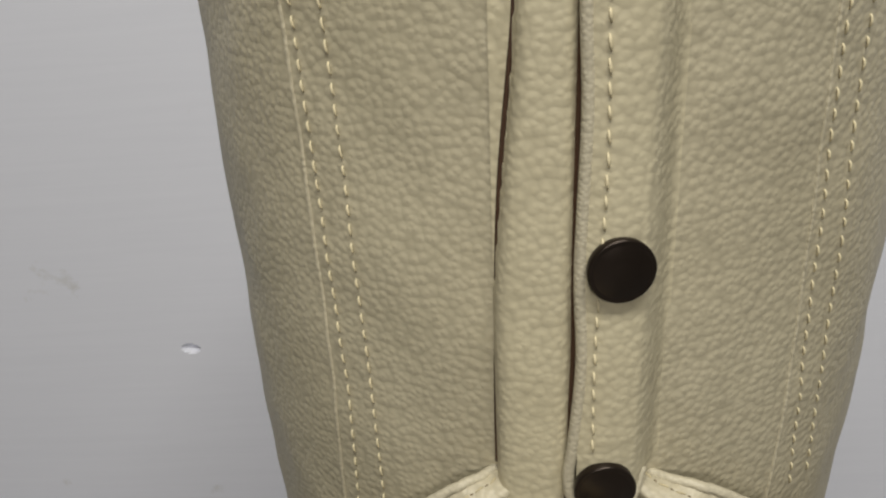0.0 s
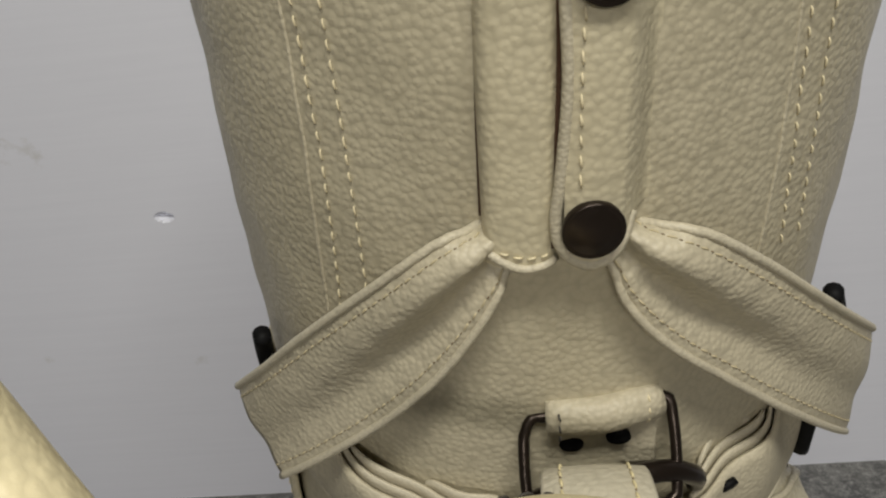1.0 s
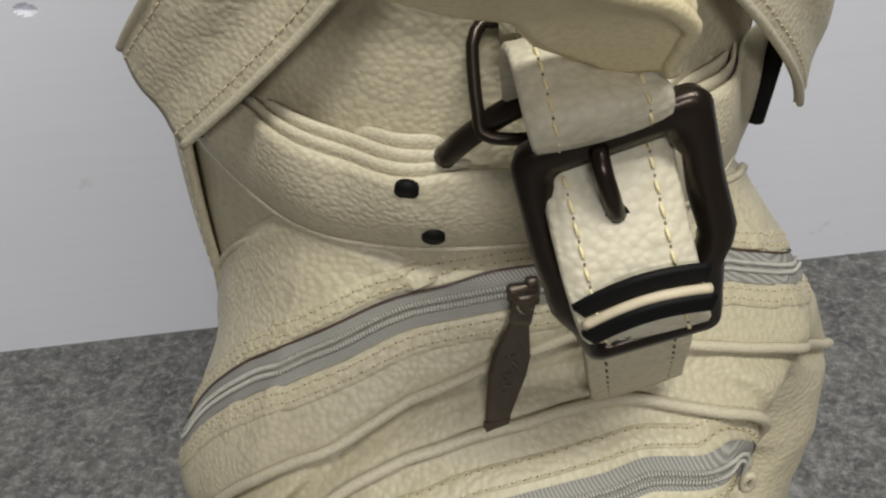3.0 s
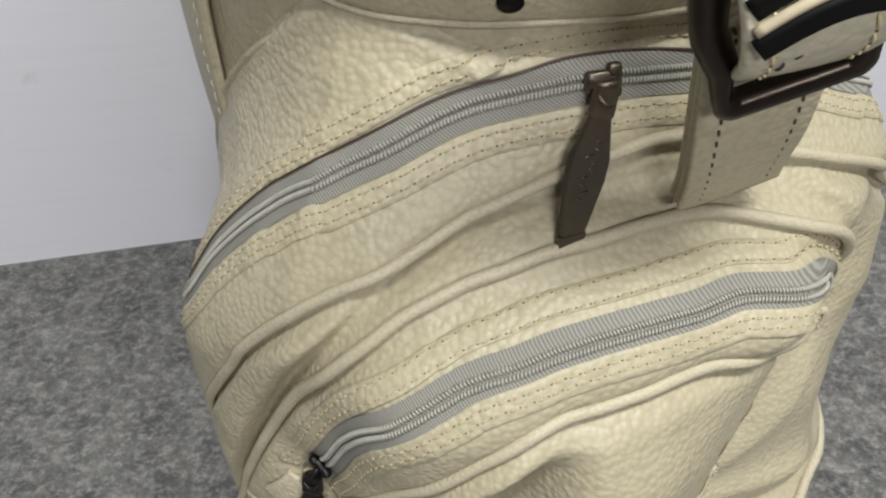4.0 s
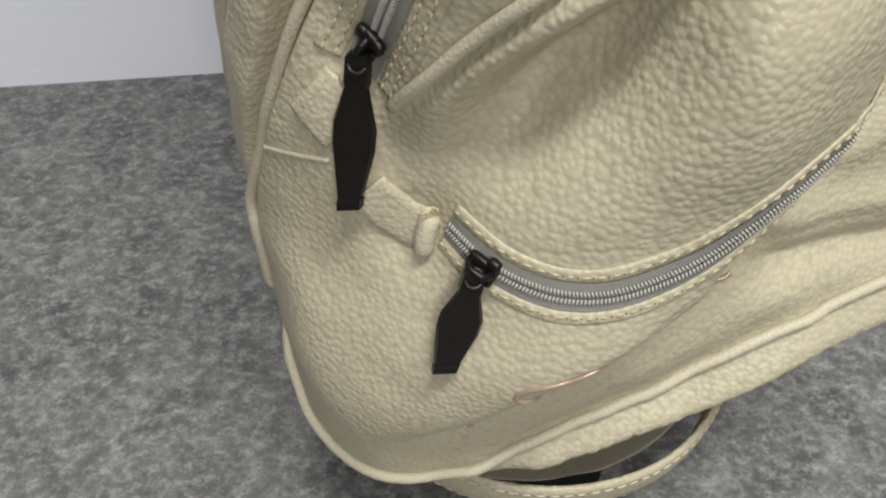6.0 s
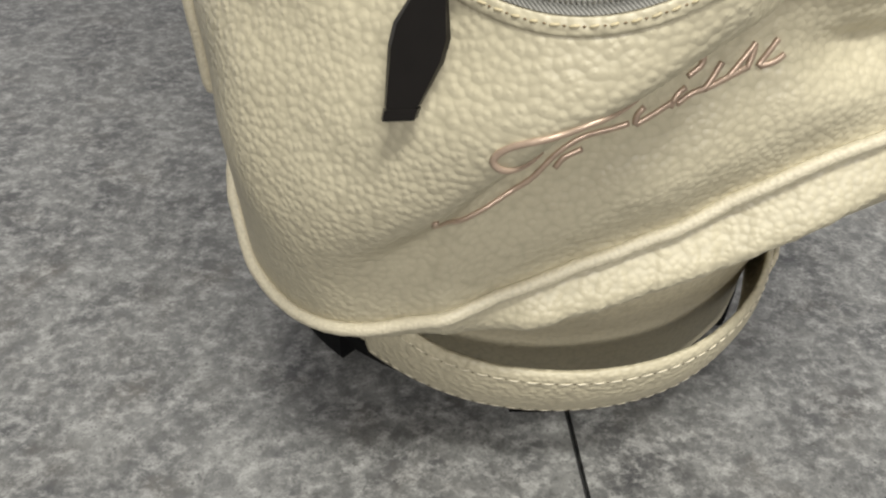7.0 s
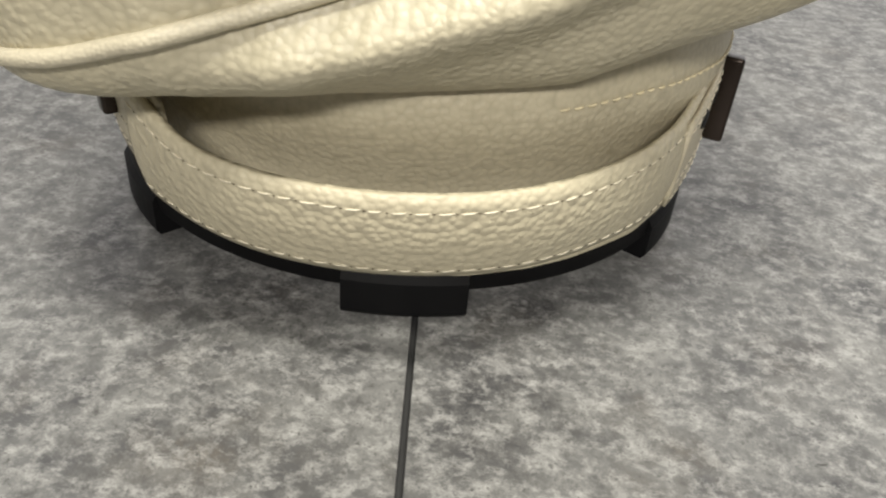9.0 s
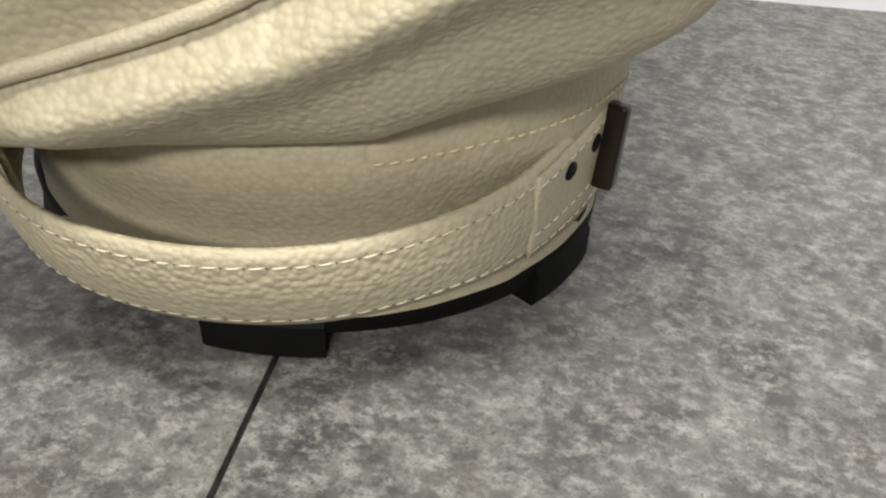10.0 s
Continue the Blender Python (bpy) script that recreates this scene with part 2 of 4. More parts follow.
def capsule(a, b, r, up):
    """One stitch: a short spindle from a to b."""
    mid = (a + b) / 2 + up * r * 0.5
    path = [a - up * r * 0.8, a * 0.75 + b * 0.25 + up * r * 0.4, mid, a * 0.25 + b * 0.75 + up * r * 0.4, b - up * r * 0.8]
    return sweep(path, ring_section(r, 5), [up] * 5, scale=[0.5, 1.0, 1.05, 1.0, 0.5])


def stitches(path, normals, length=0.0038, gap=0.0016, r=0.00045, lift=0.0002, holes=None, pit=None):
    d = [0.0]
    for p0, p1 in zip(path, path[1:]):
        d.append(d[-1] + np.linalg.norm(p1 - p0))
    def place(s):
        i = min(len(d) - 2, max(0, int(np.searchsorted(d, s)) - 1))
        u = (s - d[i]) / max(1e-9, d[i + 1] - d[i])
        return path[i] * (1 - u) + path[i + 1] * u, normals[i]
    out, s = [], 0.0
    rng = random.Random(len(path))
    pits = []
    while s + length < d[-1]:
        (a, na), (b, nb) = place(s), place(s + length * rng.uniform(0.85, 1.1))
        side = unit(np.cross(na, b - a)) * 0.00025
        out.append(capsule(a + na * lift - side, b + na * lift + side, r, na))
        if holes is not None:
            q, u = place(s + length + gap * 0.5)
            t = unit(b - a)
            pits.append(sweep([q + u * (lift * 0.4) - t * gap * 0.28, q + u * (lift * 0.4 + 0.0002), q + u * (lift * 0.4) + t * gap * 0.28], ring_section(r * 0.8, 5), [u] * 3, scale=[0.3, 1.0, 0.3]))
        s += length + gap
    if holes is not None:
        v, f = joined(pits)
        mesh_object("needle_hole", v, f, pit or HOLE, holes, kind="stuff")
    return joined(out)


# ---- the bag's outline ----
def sstep(a, b, x):
    u = min(1.0, max(0.0, (x - a) / (b - a)))
    return u * u * (3 - 2 * u)
def bell(u):
    return math.exp(-u * u)
def axis(z):
    return 0.078 + 0.04 * z, 0.405 + 0.04 * z
def core_r(z):
    return 0.15 + 0.006 * sstep(0.6, 0.85, z)
def tube_r(z):
    """The tube, a little swollen below the waist."""
    return core_r(z) + 0.004 * bell((z - 0.44) / 0.085)
def knots(a, k):
    if a <= k[0][0]:
        return k[0][1]
    for (a0, v0), (a1, v1) in zip(k, k[1:]):
        if a <= a1:
            return v0 + (v1 - v0) * (a - a0) / (a1 - a0)
    return k[-1][1]
def pocket_top(a):
    return knots(a, ((-118, 0.36), (-80, 0.464), (-69, 0.509), (-58, 0.544), (-48, 0.570), (-40, 0.587), (-33, 0.596), (-25, 0.590), (-14, 0.577), (0, 0.573), (25, 0.572), (50, 0.570), (64, 0.557), (80, 0.52), (118, 0.42)))
def pocket_low(a):
    return knots(a, ((-95, 0.25), (-75, 0.20), (-62, 0.165), (-54, 0.149), (-50, 0.139), (-46, 0.1305), (-41, 0.1265), (-36, 0.129), (-26, 0.1385), (-20, 0.1470), (-15, 0.1510), (-7, 0.1605), (2, 0.1715), (10.5, 0.183), (18, 0.198), (25, 0.2115), (38, 0.2215), (55, 0.236), (80, 0.25)))
def pocket_foot(a):
    return knots(a, ((-95, 0.1), (-75, 0.083), (-60, 0.088), (-44, 0.099), (-36, 0.104), (-20, 0.113), (0, 0.1155), (20, 0.119), (45, 0.142), (80, 0.18)))
def edge_r(a):
    """How far out the lower edge lies: drawn in under the front pocket."""
    return knots(a, ((-54, 0.205), (-45, 0.214), (-36, 0.221), (-28, 0.222), (-20, 0.2175), (-15, 0.2045), (-7, 0.1945), (2, 0.190), (10.5, 0.191), (18, 0.197), (25, 0.2025), (38, 0.21), (80, 0.21)))
def crease(a):
    """Height of the fold over the lower panel, rising to meet the lower zipper."""
    return knots(a, ((-34, 0.158), (-25, 0.175), (-20, 0.190), (-15, 0.212), (-11, 0.228), (-6, 0.240), (0, 0.254), (6, 0.264), (20, 0.276), (40, 0.290)))
def pocket_bump(a, z):
    b = 0.069 + 0.024 * bell((a + 6) / 22.0) * sstep(0.56, 0.42, z)
    b += 0.045 * sstep(26, 50, a) * knots(z, ((0.18, 0.33), (0.22, 0.55), (0.26, 0.55), (0.30, 0.48), (0.345, 0.28), (0.385, 0.05), (0.44, -0.15), (0.5, 0.0)))
    b += 0.006 * sstep(42, 58, a) * bell((z - 0.42) / 0.075)
    b += 0.017 * bell((a + 37) / 14) * bell((z - 0.195) / 0.05)
    b += 0.008 * bell((a - 20) / 12) * bell((z - 0.475) / 0.035)
    w = sstep(0.12, 0.34, z)
    if a < 0:
        return b * (1 - sstep(31 + 13 * w, 100, -a))
    return b * (1 - sstep(36 + 24 * w, 112 + 8 * w, a))
def pocket_r(a, z):
    t, l = pocket_top(a), pocket_low(a)
    f = sstep(0.0, 0.122 + 0.018 * sstep(10, 70, -a) - 0.037 * sstep(12, 32, a), t - z)
    u = max(0.0, (l - z) / (l - pocket_foot(a)))
    g = math.sqrt(max(0.0, 1 - u ** 2.6))
    b = pocket_bump(a, z)
    # folds: the deep crease over the lower edge, the hollow under the upper piping
    c = crease(a)
    deep = max(0.0, core_r(z) + b - edge_r(a)) * sstep(-34, -22, a) * (1 - sstep(26, 46, a))
    if z > c:
        d = deep * bell((z - c) / (0.012 + 0.010 * sstep(-15, 8, a) + 0.03 * sstep(6, 26, a)))
    else:
        d = deep * (1 - 0.16 * bell((z - (c + 2 * l) / 3) / 0.02) * sstep(0.0, 0.02, c - z))
    d -= 0.016 * sstep(-24, -8, a) * (1 - sstep(30, 60, a)) * bell((z - l + 0.021) / 0.014)
    d -= 0.008 * bell((z - c - 0.045) / 0.035) * sstep(-38, -20, a) * (1 - sstep(0, 18, a))
    c = 0.402 + 0.0035 * (a + 11)
    d += 0.034 * bell((z - c) / (0.018 if z > c else 0.042)) * sstep(-27, -13, a) * (1 - sstep(-10, 1.0, a))
    d -= 0.007 * bell((z - c - 0.034) / 0.013) * sstep(-27, -13, a) * (1 - sstep(-10, -3, a))
    d -= 0.009 * sstep(0.462, 0.41, z) * sstep(0.31, 0.37, z) * bell((a - 8) / 11.0)
    d += 0.010 * bell((a + 27) / 6.0) * bell((z - 0.350) / 0.02)
    d += 0.011 * bell((a + 25.5) / 5) * bell((z - 0.315) / 0.022)
    d += 0.011 * bell((a + 32) / 5) * bell((z - 0.385) / 0.022)
    d -= 0.009 * bell((a - 1) / 8.0) * bell((z - 0.395) / 0.042)
    # the panel beyond the lower zipper lies deeper than the bulge before it
    e = knots(z, ((0.30, 3), (0.315, 3), (0.339, 9.8), (0.365, 15.2), (0.39, 18), (0.44, 26), (0.47, 34)))
    d += (0.034 + 0.010 * sstep(0.37, 0.40, z)) * sstep(0, 4.5, a - e) * (1 - sstep(14, 30, a - e)) * sstep(0.29, 0.33, z) * (1 - sstep(-0.02, -0.005, z - 0.469 + 0.0013 * (a - 10)))
    # right flank: full at the waist and below the upper piping, with a gap beside the front pocket
    h = sstep(44, 58, a) * (1 - sstep(85, 105, a)) * knots(z, ((0.35, 0), (0.40, 0.012), (0.44, 0.014), (0.465, 0.002), (0.485, -0.007), (0.505, -0.004), (0.52, 0.005), (0.54, 0.009), (0.56, 0.006), (0.58, 0)))
    h -= 0.012 * bell((a - 43) / 3.5) * sstep(0.36, 0.40, z) * (1 - sstep(0.465, 0.495, z))
    h -= g * sstep(35, 50, a) * knots(z, ((0.17, 0), (0.20, 0.016), (0.22, 0.019), (0.24, 0.012), (0.26, 0.008), (0.30, 0.003), (0.33, 0)))
    h -= g * sstep(12, 24, a) * (1 - sstep(44, 54, a)) * (0.013 * bell((z - 0.243) / 0.014) - 0.007 * bell((z - 0.285) / 0.014))
    return core_r(z) + (b - d) * f * g + h + 0.005 * sstep(0.0, 0.006, t - z) * (1 - sstep(0.02, 0.06, t - z))
def settle(x, y, z):
    """The lower bag spreads over its base and stands slightly forward."""
    w = 1 - sstep(0.22, 0.30, z)
    return x + w * (0.0677 * x + 0.0112), y + w * (0.048 * y - 0.0204), z + w * z * (0.033 + 0.234 * z)
def on(a, z, r):
    x, y = axis(z)
    return settle(x + r * math.sin(math.radians(a)), y - r * math.cos(math.radians(a)), z)


def tube_only(a, z):
    return tube_r(z)


def surface(f, a, z, lift=0.0):
    """Place and outward normal on a polar surface at the angle a and height z."""
    p = np.array(on(a, z, f(a, z)))
    pa = np.array(on(a + 0.6, z, f(a + 0.6, z)))
    pz = np.array(on(a, z + 0.0015, f(a, z + 0.0015)))
    n = unit(np.cross(pa - p, pz - p))
    return p + n * lift, n


def along(f, knots_az, lift=0.0, step=0.002):
    """A path on a polar surface through (angle, height) knots."""
    pts = [(a * 0.0035, z) for a, z in knots_az]
    path, normals = [], []
    for u, z in spline(pts, step):
        q, n = surface(f, u / 0.0035, z, lift)
        path.append(q)
        normals.append(n)
    return path, normals


def shifted(path, normals, side):
    fr = frames(path, normals)
    return [q + s * side for q, (t, s, n) in zip(path, fr)]


bag = tagged(new("golf_bag"), "cream pebbled leather golf bag on a black base by a wall", "golf bag")


def strand(name, path, radius, mat, parent, label=""):
    v, f = sweep(path, ring_section(radius, 10))
    return mesh_object(name, v, f, mat, parent, label)


def polar_sheet(name, f, a0, a1, low, high, na, nz, mat, parent, label="", wrap=False):
    verts, faces = [], []
    for i in range(na + (0 if wrap else 1)):
        a = a0 + (a1 - a0) * i / na
        z0, z1 = low(a), high(a)
        for j in range(nz + 1):
            z = z0 + (z1 - z0) * j / nz
            verts.append(on(a, z, f(a, z)))
    m, k = (na if wrap else na + 1), nz + 1
    for i in range(na):
        for j in range(nz):
            faces.append((i * k + j, ((i + 1) % m) * k + j, ((i + 1) % m) * k + j + 1, i * k + j + 1))
    return mesh_object(name, verts, faces, mat, parent, label)


# ---- setting ----
def slab(name, size, at, mat, label):
    ob = part(name, box(size, at), mat, None, smooth=False)
    return tagged(ob, label, name.split("_")[0], kind="structure")


def chipped_wall():
    """The wall behind the bag, with a small knocked hollow in its face."""
    cx, cz = -0.302, 0.482
    fine = [k * 0.0025 for k in range(-8, 9)]
    xs = [-2.3] + [cx + k for k in fine] + [2.7]
    zs = [0.0] + [cz + k for k in fine] + [2.7]
    verts, faces = [], []
    for x in xs:
        for z in zs:
            u, v = (x - cx + 0.3 * (z - cz)) / 0.011, (z - cz) / 0.006
            d = 0.009 * max(0.0, 1 - u * u - v * v) ** 0.7
            verts.append((x, 0.85 + d, z))
    k = len(zs)
    for i in range(len(xs) - 1):
        for j in range(k - 1):
            faces.append((i * k + j, (i + 1) * k + j, (i + 1) * k + j + 1, i * k + j + 1))
    o = len(verts)
    verts += [(-2.3, 0.97, 0), (2.7, 0.97, 0), (2.7, 0.97, 2.7), (-2.3, 0.97, 2.7)]
    faces += [(o, o + 3, o + 2, o + 1)]
    return mesh_object("wall_north", verts, faces, WALLPAINT, smooth=False)


tagged(chipped_wall(), "smooth white painted wall with a small chip", "wall", kind="structure")
# added room shell, out of view; its dark grey holds down the fill light
slab("wall_south", (5.0, 0.12, 2.7), (0.2, -6.26, 1.35), DIM_WALL, "plain unseen wall, dark grey to cut bounced light")
slab("wall_west", (0.12, 7.29, 2.7), (-2.36, -2.675, 1.35), DIM_WALL, "plain unseen wall, dark grey to cut bounced light")
slab("wall_east", (0.12, 7.29, 2.7), (2.76, -2.675, 1.35), DIM_WALL, "plain unseen wall, dark grey to cut bounced light")
slab("ceiling", (5.24, 7.29, 0.12), (0.2, -2.675, 2.76), DIM_CEILING, "plain unseen ceiling, dark grey to cut bounced light")
floor = slab("floor", (5.24, 7.29, 0.12), (0.2, -2.675, -0.066), GROUT, "grey mottled stone-look vinyl tile floor with dark joints")

# ---- the bag: tube, base, pocket ----
def hide(a, z):
    """Slow unevenness of the stuffed leather."""
    x, y, w = on(a, z, 0.2)
    return 0.0016 * noise.noise(Vector((x * 14, y * 14, w * 14))) + 0.0007 * noise.noise(Vector((x * 40, y * 40, w * 40)))


def tube_skin(a, z):
    r = tube_r(z) + hide(a, z) * 1.2 + 0.014 * bell((z - 0.105) / 0.028) * bell(a / 60)
    return r * (1 - 0.9 * sstep(0.99, 1.06, z) ** 2)


polar_sheet("body", tube_skin, -180, 180, lambda a: 0.03, lambda a: 1.06, 200, 240, LEATHER, bag, wrap=True)

# piping and zip lines on the pocket, as height over angle
PIPE_A = ((-80, 0.24), (-68, 0.295), (-57.5, 0.348), (-53.2, 0.3799), (-43.5, 0.4383), (-38.8, 0.466), (-30.9, 0.4946), (-20.6, 0.5111), (-8.9, 0.526), (4.5, 0.5362), (17.3, 0.5365), (28.1, 0.5254), (36, 0.5148), (46.2, 0.497), (56.8, 0.4665), (66, 0.435))
PIPE_B = ((-56, 0.195), (-54.6, 0.24), (-53.2, 0.2757), (-43.2, 0.3674), (-35.5, 0.4273), (-30.6, 0.4562), (-24.3, 0.4824), (-17.6, 0.4976), (-4.9, 0.5075), (3.1, 0.5095), (10.4, 0.5105), (20.0, 0.5085), (29, 0.499), (35, 0.485), (38.5, 0.46), (39.5, 0.425))
PIPE_C = ((-28.4, 0.3686), (-22, 0.4037), (-16.4, 0.4284), (-11, 0.4505), (-6, 0.4637), (0.1, 0.4663), (5.5, 0.4676), (9.6, 0.4677), (15.1, 0.4655), (22, 0.457), (28.3, 0.444), (30.5, 0.438))
ZIP_A = ((-80, 0.345), (-66, 0.405), (-54.1, 0.4529), (-46.5, 0.4908), (-37.3, 0.5213), (-26.9, 0.5413), (-14.7, 0.557), (1.6, 0.5638), (18.5, 0.5585), (38, 0.5441), (44.8, 0.5348), (52, 0.5224), (64, 0.497))
ZIP_B = ((-32.9, 0.3764), (-29.5, 0.4031), (-25.5, 0.437), (-21.5, 0.4592), (-14, 0.4791), (-7, 0.4867), (-0.6, 0.4899), (6.9, 0.4905), (12.2, 0.4902), (17.5, 0.491), (24.2, 0.487), (29, 0.479), (32.5, 0.465), (34, 0.447))
ZIP_C = ((-22.1, 0.3185), (-16, 0.3105), (-10.2, 0.308), (-4.8, 0.3124), (1.3, 0.325), (8, 0.3463), (15.3, 0.3632), (18.2, 0.3862))


def smooth_line(k):
    pts = spline([(a * 0.0035, z) for a, z in k], 0.003)
    return [q[0] / 0.0035 for q in pts], [q[1] for q in pts]


PIPES = [smooth_line(k) for k in (PIPE_A, PIPE_B, PIPE_C)]


def padded(a, z):
    """Stuffing: each panel between two pipings swells a little."""
    s, lines = 0.0, []
    for xs, zs in PIPES:
        if xs[0] <= a <= xs[-1]:
            lines.append((float(np.interp(a, xs, zs)), sstep(xs[0], xs[0] + 9, a) * (1 - sstep(xs[-1] - 9, xs[-1], a))))
    for k, ((hi, w), (lo, u)) in enumerate(zip(lines, lines[1:])):
        if lo < z < hi:
            s += (0.0085 if k else 0.0025) * min(w, u) * math.sin(math.pi * (z - lo) / (hi - lo))
    for q, w in lines:
        s -= 0.0075 * w * bell((z - q + 0.006) / 0.006)
    if len(lines) > 1:
        q, w = lines[1]
        s -= 0.013 * w * bell((z - q - 0.010) / 0.0075)
    return s


def gathers(a, z):
    """Fine upright wrinkles where the leather turns under the lower edge."""
    l = pocket_low(a)
    w = sstep(0.03, 0.012, abs(z - l + 0.022))
    return w * (0.0008 * noise.noise(Vector((a * 0.85, z * 18, 3.3))) + 0.0006 * noise.noise(Vector((a * 2.2, z * 30, 1.3))))


def pocket_skin(a, z):
    edge = sstep(0.0, 0.03, pocket_top(a) - z) * sstep(0.0, 0.02, z - pocket_foot(a)) * (1 - sstep(95, 118, abs(a)))
    return max(tube_r(z) - 0.004 + 0.004 * edge, pocket_r(a, z) + (hide(a, z) * 1.6 + padded(a, z) + gathers(a, z)) * edge)


pocket = polar_sheet("large_pocket", pocket_skin, -118, 118, lambda a: pocket_foot(a) + 1e-4, pocket_top, 470, 230, LEATHER_POCKET, bag, "bulging cream leather pocket, creased over its lower edge")
p, n = along(pocket_skin, [(a, pocket_low(a)) for a in (-53, -50, -47, -43, -40, -36, -31, -26, -18, -9, 5, 20, 37, 55, 70, 85)], 0.002)
p = [p[0] + np.array((0.002, 0.02, 0.02)), p[0] + np.array((0.0, 0.008, 0.009))] + p
strand("lower_piping", p, 0.0032, PIPING, pocket)
for name, line, radius, lift in (("upper_piping", PIPE_A, 0.0027, 0.0018), ("middle_piping", PIPE_B, 0.0029, 0.0020), ("inner_piping", PIPE_C, 0.0029, 0.0020)):
    p, n = along(pocket_skin, line, lift)
    p = [p[0] - n[0] * 0.007 - (p[1] - p[0]) * 2] + p + [p[-1] - n[-1] * 0.007 + (p[-1] - p[-2]) * 2]
    strand(name, p, radius, PIPING, pocket)
for a0, a1 in ((-84, -42), (46, 84)):
    p, n = along(pocket_skin, [(a0 + (a1 - a0) * k / 12, pocket_top(a0 + (a1 - a0) * k / 12) - 0.004) for k in range(13)], 0.0004)
    p = [q - u * 0.004 * sstep(0.75, 1.0, i / len(p)) for i, (q, u) in enumerate(zip(p, n))]
    strand("yoke_seam", p, 0.0022, LEATHER, pocket, "rolled seam along the pocket's top")
p, n = along(pocket_skin, ((-46.8, 0.3220), (-44.0, 0.3260), (-36.0, 0.3349)), -0.0002)
strand("side_piping", p, 0.0012, PIPING, pocket)


def cling(f, q, lift):
    """The place on a polar surface that lies straight behind q."""
    x, y = axis(q[2])
    return surface(f, math.degrees(math.atan2(q[0] - x, y - q[1])), q[2], lift)


def zipper(name, f, line, label, half=0.0085, hem=0.0108, seams=(0.0035, 0.0085)):
    """Tapes, two rows of teeth and the stitched hems beside them."""
    path, normals = along(f, line, 0.0006, 0.0015)
    rows = [[cling(f, q, 0.0007)[0] for q in shifted(path, normals, half * (k / 4 - 1))] for k in range(9)]
    v, fc = [], []
    for r in rows:
        v += r
    n = len(path)
    for k in range(8):
        for i in range(n - 1):
            fc.append((k * n + i, k * n + i + 1, (k + 1) * n + i + 1, (k + 1) * n + i))
    z = mesh_object(name, v, fc, TAPE, bag, label)
    teeth = []
    fr = frames(path, normals)
    d = np.concatenate(([0.0], np.cumsum([np.linalg.norm(path[i] - path[i - 1]) for i in range(1, len(path))])))
    for s in np.arange(0.001, d[-1], 0.0015):
        i = min(len(path) - 2, int(np.searchsorted(d, s)) - 1)
        w = (s - d[i]) / (d[i + 1] - d[i])
        q = path[i] * (1 - w) + path[i + 1] * w
        t, sd, up = fr[i]
        for side in (-1, 1):
            c = q + sd * side * 0.0018 + up * 0.0011
            a = c - sd * 0.0011 + t * 0.0003 * side
            b = c + sd * 0.0011 - t * 0.0003 * side
            teeth.append(sweep([a - up * 0.0005, (a + b) / 2 + up * 0.0003, b - up * 0.0005], [(-0.00045, -0.0004), (0.00045, -0.0004), (0.0004, 0.0005), (-0.0004, 0.0005)], [up] * 3))
    v, fc = joined(teeth)
    mesh_object("teeth", v, fc, TEETH, z, kind="stuff")
    if hem:
        for side in (-1, 1):
            edge = [cling(f, c, 0.0002) for c in shifted(path, normals, side * (half + 0.0008 + hem / 2))]
            v, fc = sweep([c for c, u in edge], flat_section(hem, 0.0012, 0.0004), [u for c, u in edge])
            mesh_object("hem", v, fc, LEATHER_POCKET, z)
            for k in seams:
                row = [cling(f, c, 0.0010) for c in shifted(path, normals, side * (half + k))]
                v, fc = stitches([c for c, u in row], [u for c, u in row], 0.0034, 0.0024, 0.0005, 0.0001, z)
                mesh_object("stitching", v, fc, HEM_THREAD, z, kind="stuff")
    return z, path, normals


zip_a, path_a, normal_a = zipper("long_zipper", pocket_skin, ZIP_A, "grey coil zipper arching over the large pocket")
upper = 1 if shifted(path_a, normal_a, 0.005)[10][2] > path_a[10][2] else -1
# dark strand drawn in place of the shade under the hem's lip
shade_row = [cling(pocket_skin, c, 0.0012) for c in shifted(path_a, normal_a, upper * 0.0078)]
shade_row = [(sum(c for c, u in shade_row[max(0, i - 6):i + 7]) / len(shade_row[max(0, i - 6):i + 7]) + shade_row[i][1] * 0.0003, shade_row[i][1]) for i in range(len(shade_row))]
v, f = sweep([c for c, u in shade_row], flat_section(0.0006, 0.0006), [u for c, u in shade_row])
mesh_object("hem_shade", v, f, LINING_SHADE, zip_a, "dark strand for the shade under the hem over the zip tape")
zip_b, path_b, normal_b = zipper("middle_zipper", pocket_skin, ZIP_B, "grey coil zipper arching over the front pocket", half=0.0076)
zip_c, path_c, normal_c = zipper("lower_zipper", pocket_skin, ZIP_C, "grey coil zipper sagging across the front pocket", half=0.0066, hem=0.0050, seams=(0.0030,))


